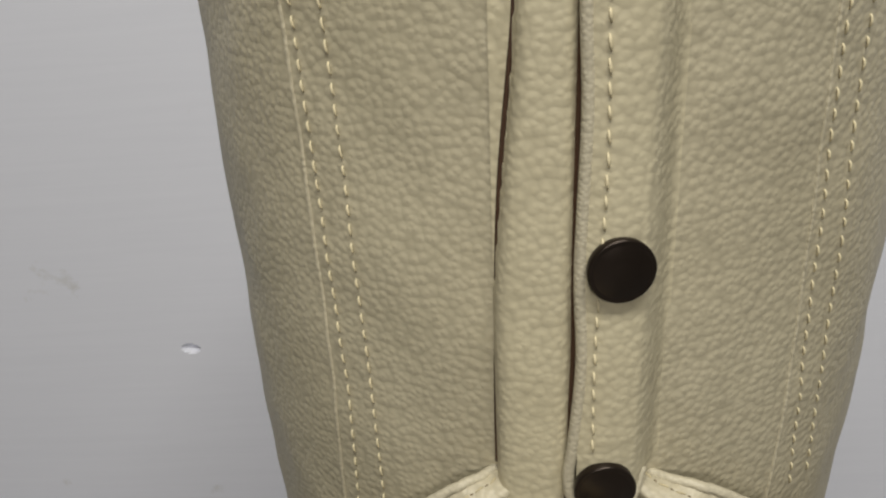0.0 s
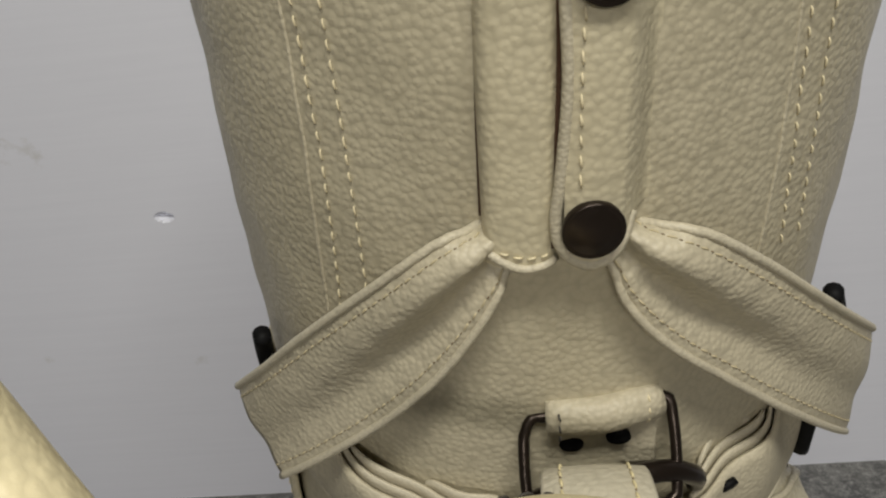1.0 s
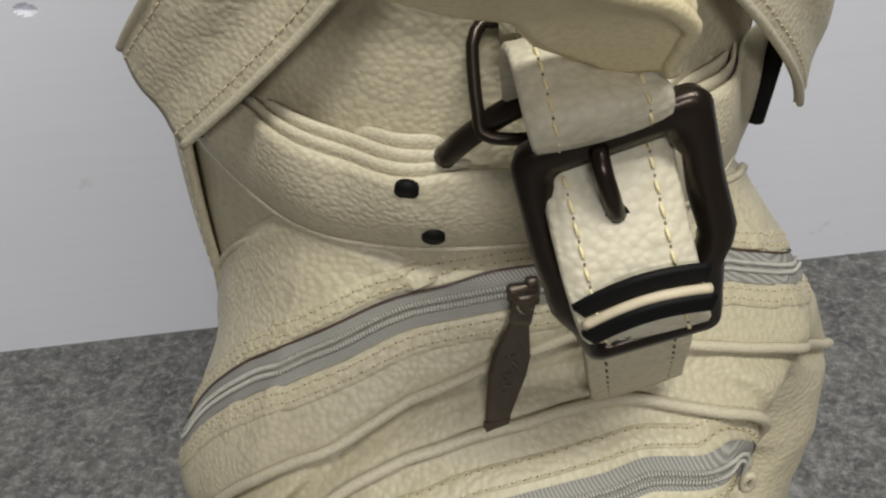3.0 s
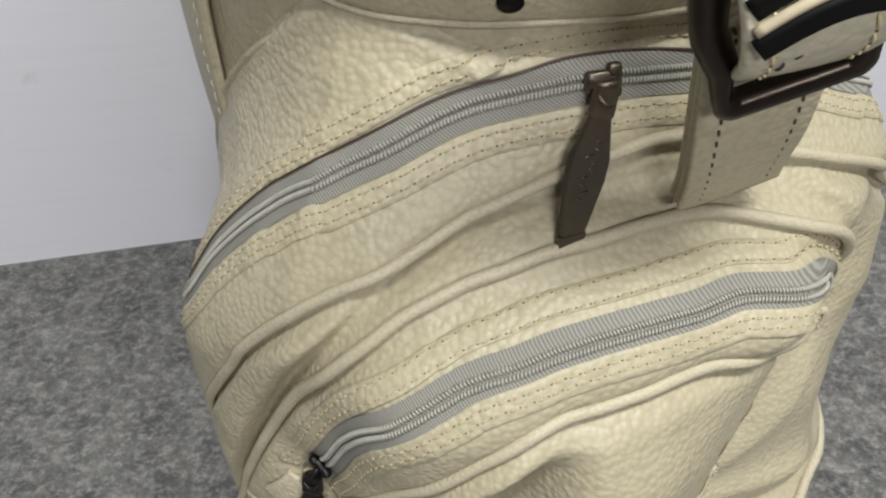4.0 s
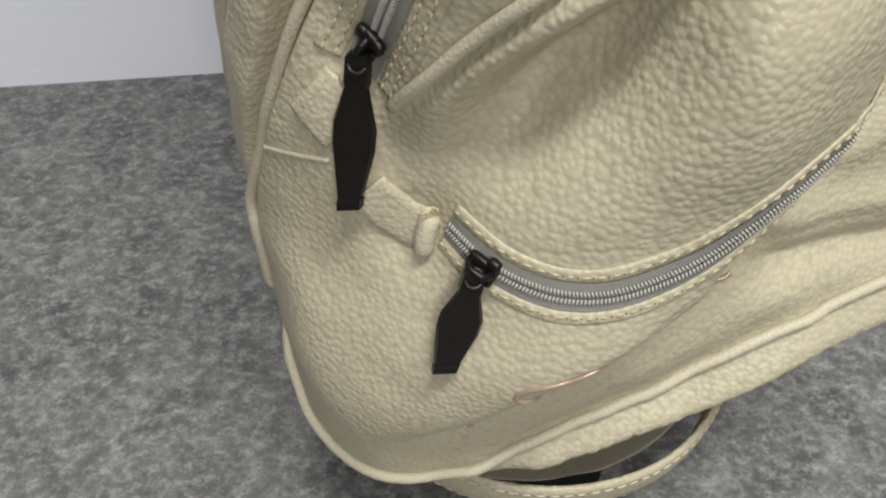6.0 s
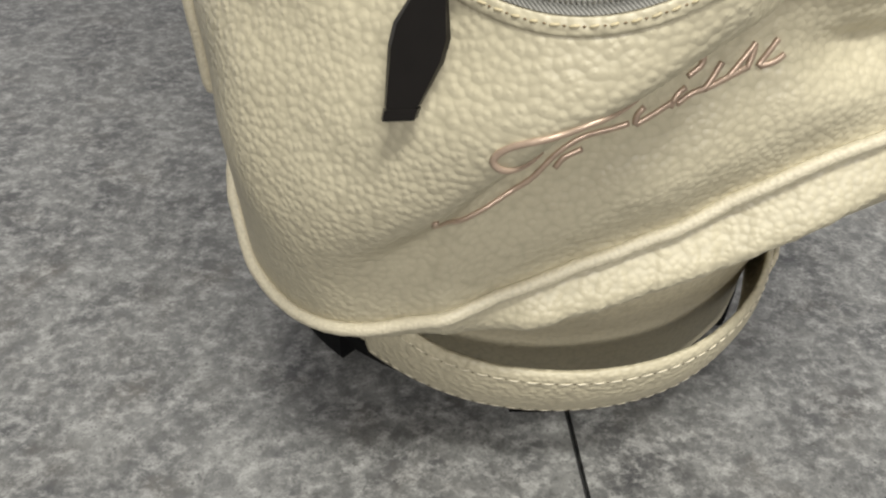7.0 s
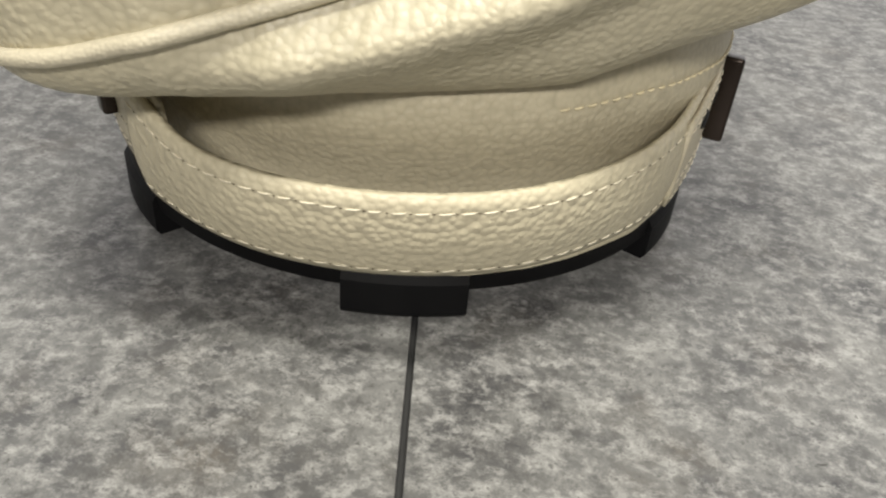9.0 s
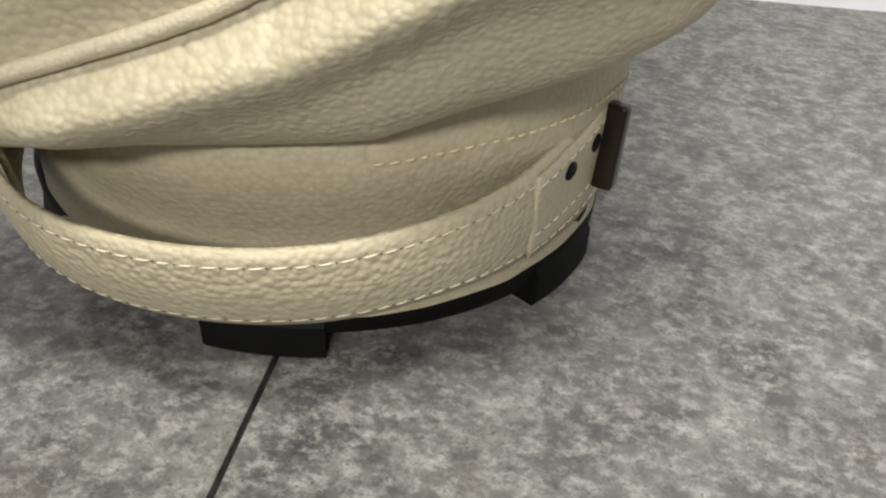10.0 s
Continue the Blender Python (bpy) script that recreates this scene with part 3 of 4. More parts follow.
def slider(parent, q, t, n, down, metal, length=0.038, marked=False):
    """A zip slider with its hanging six-sided pull."""
    up, t = unit(n), unit(t)
    side = np.cross(up, t)
    m = Matrix((( *t,), (*side,), (*up,))).transposed()
    # a waisted shield of a body, split into two shoulders, under an arched bridge
    s = part("slider", box((0.0145, 0.0085, 0.0046), q + up * 0.0032, 0.0018, m.to_4x4()), metal, parent, "dark metal slider")
    for w in (-1, 1):
        part("shoulder", box((0.0062, 0.0056, 0.0046), q + up * 0.0036 + t * 0.0040 + side * 0.0040 * w, 0.0019, m.to_4x4()), metal, s)
    arch = [q + up * 0.005 - t * 0.0058, q + up * 0.0088 - t * 0.0035, q + up * 0.0094 + t * 0.0005, q + up * 0.0084 + t * 0.0035, q + up * 0.005 + t * 0.0052]
    v, f = sweep(spline(arch, 0.0008), ring_section(0.0016, 8))
    mesh_object("bridge", v, f, metal, s)
    down = unit(down)
    away = np.array((q[0] - axis(q[2])[0], q[1] - axis(q[2])[1] - 0.06, 0.0))
    across = unit(np.cross(down, away))
    out = unit(np.cross(across, down))
    prof = ((0.0, 0.0030), (0.03, 0.0050), (0.17, 0.0052), (0.20, 0.0047), (0.44, 0.0090), (0.58, 0.0090), (0.91, 0.0056), (0.925, 0.0050), (0.93, 0.0058), (1.0, 0.0056))
    verts, faces = [], []
    h = 0.0011
    for u, w in prof:
        c = q + up * 0.0085 + down * (length * u)
        k = h * (1.5 if u > 0.925 or u < 0.18 else 1.0)
        for a, b in ((-w, -k), (-w * 0.86, k), (w * 0.86, k), (w, -k)):
            verts.append(c + across * a + out * b + down * (0.35 * a if u > 0.9 else 0.0))
    for i in range(len(prof) - 1):
        for j in range(4):
            faces.append((i * 4 + j, i * 4 + (j + 1) % 4, i * 4 + 4 + (j + 1) % 4, i * 4 + 4 + j))
    faces += [(3, 2, 1, 0), tuple(len(verts) - 4 + j for j in range(4))]
    mesh_object("pull", verts, faces, metal, s, "six-sided dark pull tab", smooth=False)
    ring = [q + up * 0.0085 + down * (length * 0.06) + across * 0.0036 * math.cos(b) + (out * 0.6 + down * 0.8) * 0.0040 * math.sin(b) for b in np.linspace(0, 2 * math.pi, 16, endpoint=False)]
    v, f = sweep(ring, ring_section(0.0012, 6), closed=True)
    mesh_object("link", v, f, metal, s)
    if marked:
        rng = random.Random(4)
        bars = []
        for i in range(9):
            c = q + up * 0.0085 + down * (length * (0.34 + 0.045 * i)) + across * rng.uniform(-0.002, 0.002) + out * 0.0012
            e = across * rng.uniform(0.001, 0.0025) + down * rng.uniform(-0.0015, 0.0015)
            bars.append(sweep([c - e, c + e], ring_section(0.0004, 5)))
        v, f = joined(bars)
        mesh_object("mark", v, f, metal, s, kind="stuff")
    return s


def at_angle(path, a):
    best = min(range(len(path)), key=lambda i: abs(math.degrees(math.atan2(path[i][0] - axis(path[i][2])[0], axis(path[i][2])[1] - path[i][1])) - a))
    return best


for z, path, normals, a, tip, metal in (
    (zip_a, path_a, normal_a, 3.6, (0.0936, 0.2379, 0.5112), PULLMETAL),
    (zip_b, path_b, normal_b, -31.2, (-0.0329, 0.2234, 0.3211), DARKMETAL),
    (zip_c, path_c, normal_c, -17.5, (0.0010, 0.1780, 0.2650), DARKMETAL),
):
    i = at_angle(path, a)
    down = np.array(tip) - path[i] - unit(normals[i]) * 0.0085
    slider(z, path[i], path[i + 1] - path[i], normals[i], down, metal, float(np.linalg.norm(down)), metal is PULLMETAL)

# leather tabs, rolled ends and loose thread at the zips' ends
GOLD = plain("gold_thread", (0.76, 0.66, 0.40), 0.35, scale=500.0)


def tab_strip(line, width, label):
    p, n = along(pocket_skin, line, 0.0016, 0.001)
    v, f = sweep(p, flat_section(width, 0.003, 0.0006), n)
    ob = mesh_object("zip_tab", v, f, LEATHER_SMOOTH, pocket, label)
    row = [a + u * 0.0014 for a, u in zip(shifted(p, n, width * 0.36), n)]
    v, f = stitches(row, n, 0.0030, 0.0024, 0.0004, 0.0001, ob)
    mesh_object("stitching", v, f, HEM_THREAD, ob, kind="stuff")
    return ob


def rolled_end(a, z, tall, lean, radius, owner):
    q, u = surface(pocket_skin, a, z, 0.002)
    e, w = surface(pocket_skin, a + lean, z + tall, 0.002)
    p = [q + (e - q) * k / 8 + u * 0.0012 * math.sin(math.pi * k / 8) for k in range(9)]
    v, f = sweep(p, ring_section(radius, 12), scale=[0.7] + [1.0] * 7 + [0.7])
    mesh_object("rolled_end", v, f, PIPING, owner, "folded leather end")
    for k in range(3):
        o = np.array((0.0012 * k - 0.001, -0.002, 0.0008 * k))
        loop = spline([e + o, e + u * 0.003 + o * 1.5 + np.array((-0.001, 0, 0.003)), e + u * 0.004 + np.array((0.0025 - 0.002 * k, 0, 0.0045)), e + u * 0.002 + np.array((0.004, 0, 0.001 + 0.001 * k))], 0.0008)
        v, f = sweep(loop, ring_section(0.00025, 5))
        mesh_object("loose_thread", v, f, GOLD, owner, "loose gold thread")


tab_c = tab_strip(((-31.5, 0.3271), (-27.8, 0.3138), (-25.1, 0.3108)), 0.0200, "stitched leather end tab")
rolled_end(-24.5, 0.3015, 0.0190, 0.5, 0.0046, tab_c)
tab_b = tab_strip(((-38.0, 0.3497), (-35.6, 0.3610), (-34.0, 0.3701)), 0.0205, "slanting leather end tab")
rolled_end(-34.3, 0.3711, 0.009, 0.9, 0.0030, tab_b)
for a, z, name in ((36.5, 0.4300, "zip_end_loop"),):
    q, u = surface(pocket_skin, a, z, 0.002)
    ring = [q + np.array((0.0028 * math.cos(b), -0.001, 0.0065 * math.sin(b))) + u * 0.001 for b in np.linspace(0, 2 * math.pi, 20, endpoint=False)]
    v, f = sweep(ring, ring_section(0.0021, 8), closed=True)
    mesh_object(name, v, f, PIPING, pocket, "folded leather loop at the zip's end")

# gaps in the seam beyond the lower zipper, and a brown spot on the hem
for name, mat, a0, z0, a1, z1, r in (("seam_gap", HOLE, 17.5, 0.398, 18.6, 0.405, 0.0016), ("seam_gap", HOLE, 20.5, 0.412, 24.5, 0.420, 0.0014), ("seam_gap", HOLE, 29.0, 0.428, 30.5, 0.430, 0.0015), ("stain", LINING_SHADE, 26.6, 0.4700, 27.0, 0.4702, 0.0011)):
    p, n = along(pocket_skin, ((a0, z0), (a1, z1)), 0.0, 0.001)
    v, f = sweep(p, [(r * math.cos(b), 0.0006 * math.sin(b)) for b in [2 * math.pi * i / 8 for i in range(8)]], n, scale=[0.4] + [1.0] * (len(p) - 2) + [0.4])
    mesh_object(name, v, f, mat, pocket)

# ---- base ----
bx, by = axis(0.02)[0] - 0.002, axis(0.02)[1]


def around(a, rx, ry, z):
    return np.array(settle(bx + rx * math.sin(math.radians(a)), by - ry * math.cos(math.radians(a)), z))


verts, faces = [], []
prof = ((0.120, 0.012), (0.143, 0.012), (0.1465, 0.015), (0.148, 0.046), (0.146, 0.049), (0.120, 0.049))
K = 120
for i in range(K):
    for r, z in prof:
        verts.append(around(360 * i / K, r + 0.006, r - 0.004, z))
for i in range(K):
    for j in range(len(prof)):
        k, o, m = len(prof), i * len(prof), ((i + 1) % K) * len(prof)
        faces.append((o + j, m + j, m + (j + 1) % k, o + (j + 1) % k))
faces.append(tuple(i * len(prof) for i in range(K)))
base = mesh_object("base", verts, faces, BLACK, bag, "black moulded plastic base ring")
for a in (0, 62, 122, 180, 238, 298):
    v, f = [], []
    for i in range(9):
        b = a - 10.5 + 21 * i / 8 + 3
        for r, z in ((0.128, 0.0), (0.1475, 0.0), (0.1495, 0.003), (0.1495, 0.02), (0.1465, 0.025), (0.128, 0.025)):
            v.append(around(b, r + 0.006, r - 0.004, z))
    for i in range(8):
        for j in range(6):
            f.append((i * 6 + j, i * 6 + (j + 1) % 6, i * 6 + 6 + (j + 1) % 6, i * 6 + 6 + j))
    f += [(5, 4, 3, 2, 1, 0), tuple(48 + j for j in range(6))]
    mesh_object("foot", v, f, BLACK, base, smooth=False)


# ---- strap round the base ----
def strap_sheet(name, f_low, f_high, a0, a1, na, nv, thick, mat, parent, label="", bulge=0.0):
    """A strap between two edges given by angle, closed with thickness."""
    verts, faces, rows = [], [], []
    for i in range(na + 1):
        a = a0 + (a1 - a0) * i / na
        lo, hi = np.array(f_low(a)), np.array(f_high(a))
        lo2, hi2 = np.array(f_low(a + 0.5)), np.array(f_high(a + 0.5))
        n = unit(np.cross((lo2 + hi2 - lo - hi), hi - lo))
        front, back = [], []
        for j in range(nv + 1):
            u = j / nv
            q = lo * (1 - u) + hi * u + n * bulge * math.sin(math.pi * u)
            e = thick * (0.35 if j in (0, nv) else 0.5)
            front.append(q + n * e)
            back.append(q - n * e)
        rows.append(front + back[::-1])
    k = len(rows[0])
    for r in rows:
        verts += r
    for i in range(na):
        for j in range(k):
            faces.append((i * k + j, (i + 1) * k + j, (i + 1) * k + (j + 1) % k, i * k + (j + 1) % k))
    faces += [tuple(range(k)), tuple(na * k + j for j in range(k - 1, -1, -1))]
    ob = mesh_object(name, verts, faces, mat, parent, label)
    return ob


def belt_low(a):
    w = sstep(95, 15, abs(a))
    return around(a, 0.157 - 0.006 * sstep(35, 60, a), 0.150 + 0.032 * w, 0.0555 - 0.003 * sstep(20, 70, abs(a)) - 0.006 * sstep(30, 60, a))


def belt_high(a):
    w = sstep(95, 15, abs(a))
    rise = 0.015 * sstep(24, 47, -a) + 0.008 * sstep(45, 80, a)
    return around(a, 0.158 - 0.006 * sstep(35, 60, a), 0.155 + 0.038 * w, 0.0985 - 0.002 * w + rise)


belt = strap_sheet("base_strap", belt_low, belt_high, -38.5, 82, 180, 10, 0.004, LEATHER_COARSE, bag, "stitched cream leather strap hanging loose round the base", bulge=0.003)


def strap_stitches(owner, f_low, f_high, a0, a1, us, thick, bulge=0.0, mat=None, r=0.0003, length=0.0060):
    for u in us:
        path, normals = [], []
        for i in range(161):
            a = a0 + (a1 - a0) * i / 160
            lo, hi = np.array(f_low(a)), np.array(f_high(a))
            lo2, hi2 = np.array(f_low(a + 0.5)), np.array(f_high(a + 0.5))
            n = unit(np.cross((lo2 + hi2 - lo - hi), hi - lo))
            path.append(lo * (1 - u) + hi * u + n * (bulge * math.sin(math.pi * u) + thick * 0.5))
            normals.append(n)
        v, f = stitches(path, normals, length, 0.0024, r, 0.0001, owner, DARK_HOLE)
        mesh_object("stitching", v, f, mat or WHITE_THREAD, owner, kind="stuff")


strap_stitches(belt, belt_low, belt_high, -38, 81, (0.115, 0.86), 0.004, 0.003)


def inner(f, out, up=0.0):
    """The strap's edge moved outwards and up."""
    return lambda a: np.array(f(a)) + out * np.array((math.sin(math.radians(a)), -math.cos(math.radians(a)), 0)) + np.array((0, 0, up))


# the piece that the loose strap is buckled to, at both sides
for sgn, a0, a1, out in ((-1, -88, -33, -0.0042), (1, 49.5, 88, 0.0040)):
    lo, hi = inner(belt_low, out, 0.002), inner(belt_high, out, 0.001 if sgn < 0 else -0.003)
    tail = strap_sheet("strap_tail", lo, hi, a0, a1, 40, 6, 0.0032, LEATHER_SMOOTH, belt, "second strap layer with doubled stitching")
    strap_stitches(tail, lo, hi, a0 + 0.5, a1 - 0.5, (0.10, 0.30, 0.90), 0.0032)
    for a in ((-41.6, -48.0) if sgn < 0 else (58.0, 66.0)):
        q = lo(a) * 0.24 + hi(a) * 0.76
        n = unit(np.array((math.sin(math.radians(a)), -math.cos(math.radians(a)), 0)))
        v, f = sweep([q - n * 0.001, q + n * 0.0024], ring_section(0.0046, 16))
        mesh_object("eyelet", v, f, BLACK, tail, "black punched hole")
    a = -54 if sgn < 0 else 70
    q = lo(a) * 0.38 + hi(a) * 0.62
    n = np.array((math.sin(math.radians(a)), -math.cos(math.radians(a)), 0))
    turn = Matrix.Rotation(radians(a), 4, "Z") @ Matrix.Rotation(radians(6 * sgn), 4, "Y")
    part("side_buckle", box((0.010, 0.011, 0.044), q + n * (0.002 if sgn < 0 else 0.006), 0.0018, turn), GUNMETAL, belt, "dark metal side buckle")

# ---- floor tiles ----
tile = box((0.9 - 0.003, 0.9 - 0.003, 0.006), (0, 0, -0.003), 0.0006)
tile_mesh = bpy.data.meshes.new("tile")
tile.to_mesh(tile_mesh)
tile.free()
tile_mesh.materials.append(STONE)
narrow = box((0.605, 0.9 - 0.003, 0.006), (0, 0, -0.003), 0.0006)
narrow_mesh = bpy.data.meshes.new("cut_tile")
narrow.to_mesh(narrow_mesh)
narrow.free()
narrow_mesh.materials.append(STONE)
for i in range(-3, 3):
    for j in range(-7, 1):
        t = new("tile", narrow_mesh if i == -3 else tile_mesh)
        t.matrix_world = pose(-1.9955 if i == -3 else 0.5575 + 0.9 * i, 0.41 + 0.9 * j, 0)
        t.parent = floor


# ---- hood: centre fold, snap flap, seams ----
def fold_skin(a, z):
    """The rounded fold left of the opening."""
    e = 6.2 + 2.8 * sstep(0.95, 0.84, z)
    u = (a + e / 2 - 0.25) / (e / 2 + 0.3)
    return tube_r(z) + 0.001 + 0.0095 * math.sqrt(max(0.0, 1 - abs(u) ** 4.5)) + hide(a, z) * 0.6


def flap_skin(a, z):
    """The snap flap, proud at its free edge and sinking into the panel."""
    u = (a - 0.8) / 11.7
    return tube_r(z) + 0.0125 * (1 - sstep(0.55, 1.0, u)) + 0.0018 * math.sin(math.pi * min(1, u * 1.6)) + hide(a, z) * 0.6


fold = polar_sheet("centre_fold", fold_skin, -9.2, 0.5, lambda a: 0.7655 + 0.0015 * ((a + 4) / 4.5) ** 2, lambda a: 1.0, 30, 110, LEATHER_FOLD_LIT, bag, "soft rounded leather fold beside the opening")
p, n = along(fold_skin, ((-8.3, 0.772), (-4, 0.7655), (0.2, 0.767)), 0.0)
strand("fold_hem", p, 0.0017, PIPING, fold)
p, n = along(fold_skin, ((-6.5, 0.7725), (-3.5, 0.770), (0, 0.771)), 0.0004)
v, f = stitches(p, n, 0.0032, 0.0016)
mesh_object("stitching", v, f, THREAD, fold, kind="stuff")


def flap_foot(a):
    u = (a - 4.2) / 4.6
    return 0.7825 - 0.0155 * math.sqrt(max(0.0, 1 - u * u)) if abs(u) < 1 else 0.7825


flap = polar_sheet("snap_flap", flap_skin, 0.9, 12.6, flap_foot, lambda a: 1.0, 48, 110, LEATHER_FOLD_LIT, bag, "pebbled leather flap closed with dark snaps")
# the flap's cut edge, rolled and thick
edge = [(-0.1 + 0.5, 1.0), (0.7, 0.945), (1.1, 0.914), (0.7, 0.865), (1.1, 0.832), (0.4, 0.80), (-0.1, 0.786), (0.3, 0.776), (2.0, 0.7695), (4.2, 0.7672), (6.6, 0.7692), (8.6, 0.775), (9.6, 0.783)]
p, n = along(flap_skin, edge, -0.0012)
strand("rolled_edge", p, 0.0022, PIPING, flap)
p, n = along(flap_skin, ((2.6, 0.99), (2.8, 0.945), (3.1, 0.90), (2.5, 0.84), (2.6, 0.795)), 0.0004)
v, f = stitches(p, n, 0.0045, 0.0022, 0.00048)
mesh_object("stitching", v, f, THREAD, flap, kind="stuff")
# brown lining seen in the opening
p, n = along(tube_only, ((0.5, 0.99), (0.9, 0.93), (0.6, 0.865), (0.9, 0.835), (0.0, 0.80), (-0.4, 0.772)), 0.0055)
v, f = sweep(p, flat_section(0.0026, 0.006), n)
mesh_object("lining", v, f, LINING_SHADE, bag, "dark brown lining in the opening")
p, n = along(tube_only, ((-6.2, 0.99), (-6.4, 0.945), (-8.3, 0.887), (-9.0, 0.83), (-9.2, 0.782)), 0.0008)
v, f = sweep(p, flat_section(0.0007, 0.0016), n)
mesh_object("opening_edge", v, f, LINING_SHADE, bag)


def snap(a, z, lift):
    q, u = surface(flap_skin, a, z, lift)
    s = mesh_object("snap", [], [], GUNMETAL, bag, "dark domed metal snap")
    t = unit(np.cross(u, (0, 0, 1)))
    w = np.cross(t, u)
    verts, faces, prof = [], [], ((0.0105, -0.002), (0.0108, 0.0008), (0.0102, 0.0016), (0.0094, 0.0012), (0.0088, 0.0014), (0.006, 0.0024), (0.003, 0.0029))
    k = 40
    for r, h in prof:
        for i in range(k):
            b = 2 * math.pi * i / k
            verts.append(q + t * r * math.cos(b) + w * r * math.sin(b) + u * h)
    for j in range(len(prof) - 1):
        for i in range(k):
            faces.append((j * k + i, j * k + (i + 1) % k, (j + 1) * k + (i + 1) % k, (j + 1) * k + i))
    faces.append(tuple((len(prof) - 1) * k + i for i in range(k)))
    s.data.clear_geometry()
    s.data.from_pydata([tuple(x) for x in verts], [], faces)
    s.data.polygons.foreach_set("use_smooth", [True] * len(s.data.polygons))
    return s


snap(4.7, 0.866, 0.0015)
snap(4.1, 0.7825, 0.0015)

for side, lines in ((-1, (((-36.5, 0.99), (-35, 0.946), (-33, 0.844), (-32.2, 0.783), (-33.5, 0.72)), ((-31.2, 0.99), (-30.1, 0.946), (-28.1, 0.8375), (-27.7, 0.754), (-28.5, 0.70)))),
                    (1, (((32.8, 0.99), (33.3, 0.933), (34.5, 0.86), (35.6, 0.80), (37.5, 0.74)), ((37.6, 0.99), (38.1, 0.931), (39, 0.86), (40.2, 0.80), (42, 0.74))))):
    for line in lines:
        p, n = along(tube_skin, line, 0.0003)
        v, f = stitches(p, n, 0.0042, 0.0028, 0.00045)
        mesh_object("panel_stitching", v, f, THREAD, bag, kind="stuff")
    a = side * 37.5 if side < 0 else 31.0
    p, n = along(tube_skin, ((a, 0.99), (a + 1.4, 0.90), (a + 2.2, 0.80), (a + 1, 0.72)), -0.0002)
    strand("panel_seam", p, 0.0009, LEATHER_SMOOTH, bag)


# ---- crossed bands below the flap ----
def band(name, top, low, label):
    t = spline(top, 0.02)
    def edge(knots3, u):
        k = (len(knots3) - 1) * u
        i = min(len(knots3) - 2, int(k))
        ps = [np.array(x, float) for x in knots3]
        ps = [2 * ps[0] - ps[1]] + ps + [2 * ps[-1] - ps[-2]]
        p0, p1, p2, p3 = ps[i:i + 4]
        w = k - i
        c = 0.5 * (2 * p1 + (p2 - p0) * w + (2 * p0 - 5 * p1 + 4 * p2 - p3) * w * w + (3 * p1 - p0 - 3 * p2 + p3) * w ** 3)
        return np.array(on(c[0], c[1], tube_r(c[1]) + c[2]))
    flip = top[-1][0] > 0
    lo = (lambda s: edge(low, s / 100)) if flip else (lambda s: edge(low, 1 - s / 100))
    hi = (lambda s: edge(top, s / 100)) if flip else (lambda s: edge(top, 1 - s / 100))
    verts, faces, rows = [], [], []
    NA, NV = 90, 26
    rng = Vector((3.1, 7.7, 1.3))
    for i in range(NA + 1):
        s = 100 * i / NA
        u = (s / 100) if flip else 1 - s / 100
        a, b = lo(s), hi(s)
        s1, s0 = min(100, s + 0.5), max(0, s - 0.5)
        nrm = unit(np.cross(lo(s1) + hi(s1) - lo(s0) - hi(s0), b - a))
        front, back = [], []
        for j in range(NV + 1):
            w = j / NV
            # gathered at the middle of the bag: one deep fold that opens outwards, with fine creases across
            fold_depth = 0.010 * sstep(0.0, 0.16, u) * (1 - sstep(0.16, 0.75, u)) * math.sin(math.pi * w) - 0.010 * bell((w - 0.36) / 0.2) * sstep(0.05, 0.3, u) * (1 - sstep(0.45, 1.0, u) * 0.75)
            crease = 0.0007 * noise.noise(Vector((u * 34, w * 2.2, 0.0)) + rng) * (1 - 0.4 * u)
            q = a * (1 - w) + b * w + nrm * (fold_depth + crease + 0.003 * math.sin(math.pi * w))
            front.append(q + nrm * 0.0016)
            back.append(q - nrm * 0.0016)
        rows.append(front + back[::-1])
    k = len(rows[0])
    for r in rows:
        verts += r
    for i in range(NA):
        for j in range(k):
            faces.append((i * k + j, (i + 1) * k + j, (i + 1) * k + (j + 1) % k, i * k + (j + 1) % k))
    faces += [tuple(range(k)), tuple(NA * k + j for j in range(k - 1, -1, -1))]
    ob = mesh_object(name, verts, faces, LEATHER_SMOOTH, bag, label)
    for j, inner in ((0, 3), (NV, NV - 3)):
        p = [np.array(r[j]) for r in rows]
        strand("rolled_edge", p, 0.0019, PIPING, ob)
        p = [np.array(r[inner]) for r in rows]
        nn = [unit(np.cross(np.array(rows[min(i + 1, NA)][inner]) - np.array(rows[max(i - 1, 0)][inner]), np.array(r[inner + 1]) - np.array(r[inner - 1]))) for i, r in enumerate(rows)]
        v, f = stitches(p, nn, 0.0038, 0.0026, 0.0004, 0.0001, ob)
        mesh_object("stitching", v, f, HEM_THREAD, ob, kind="stuff")
    return ob


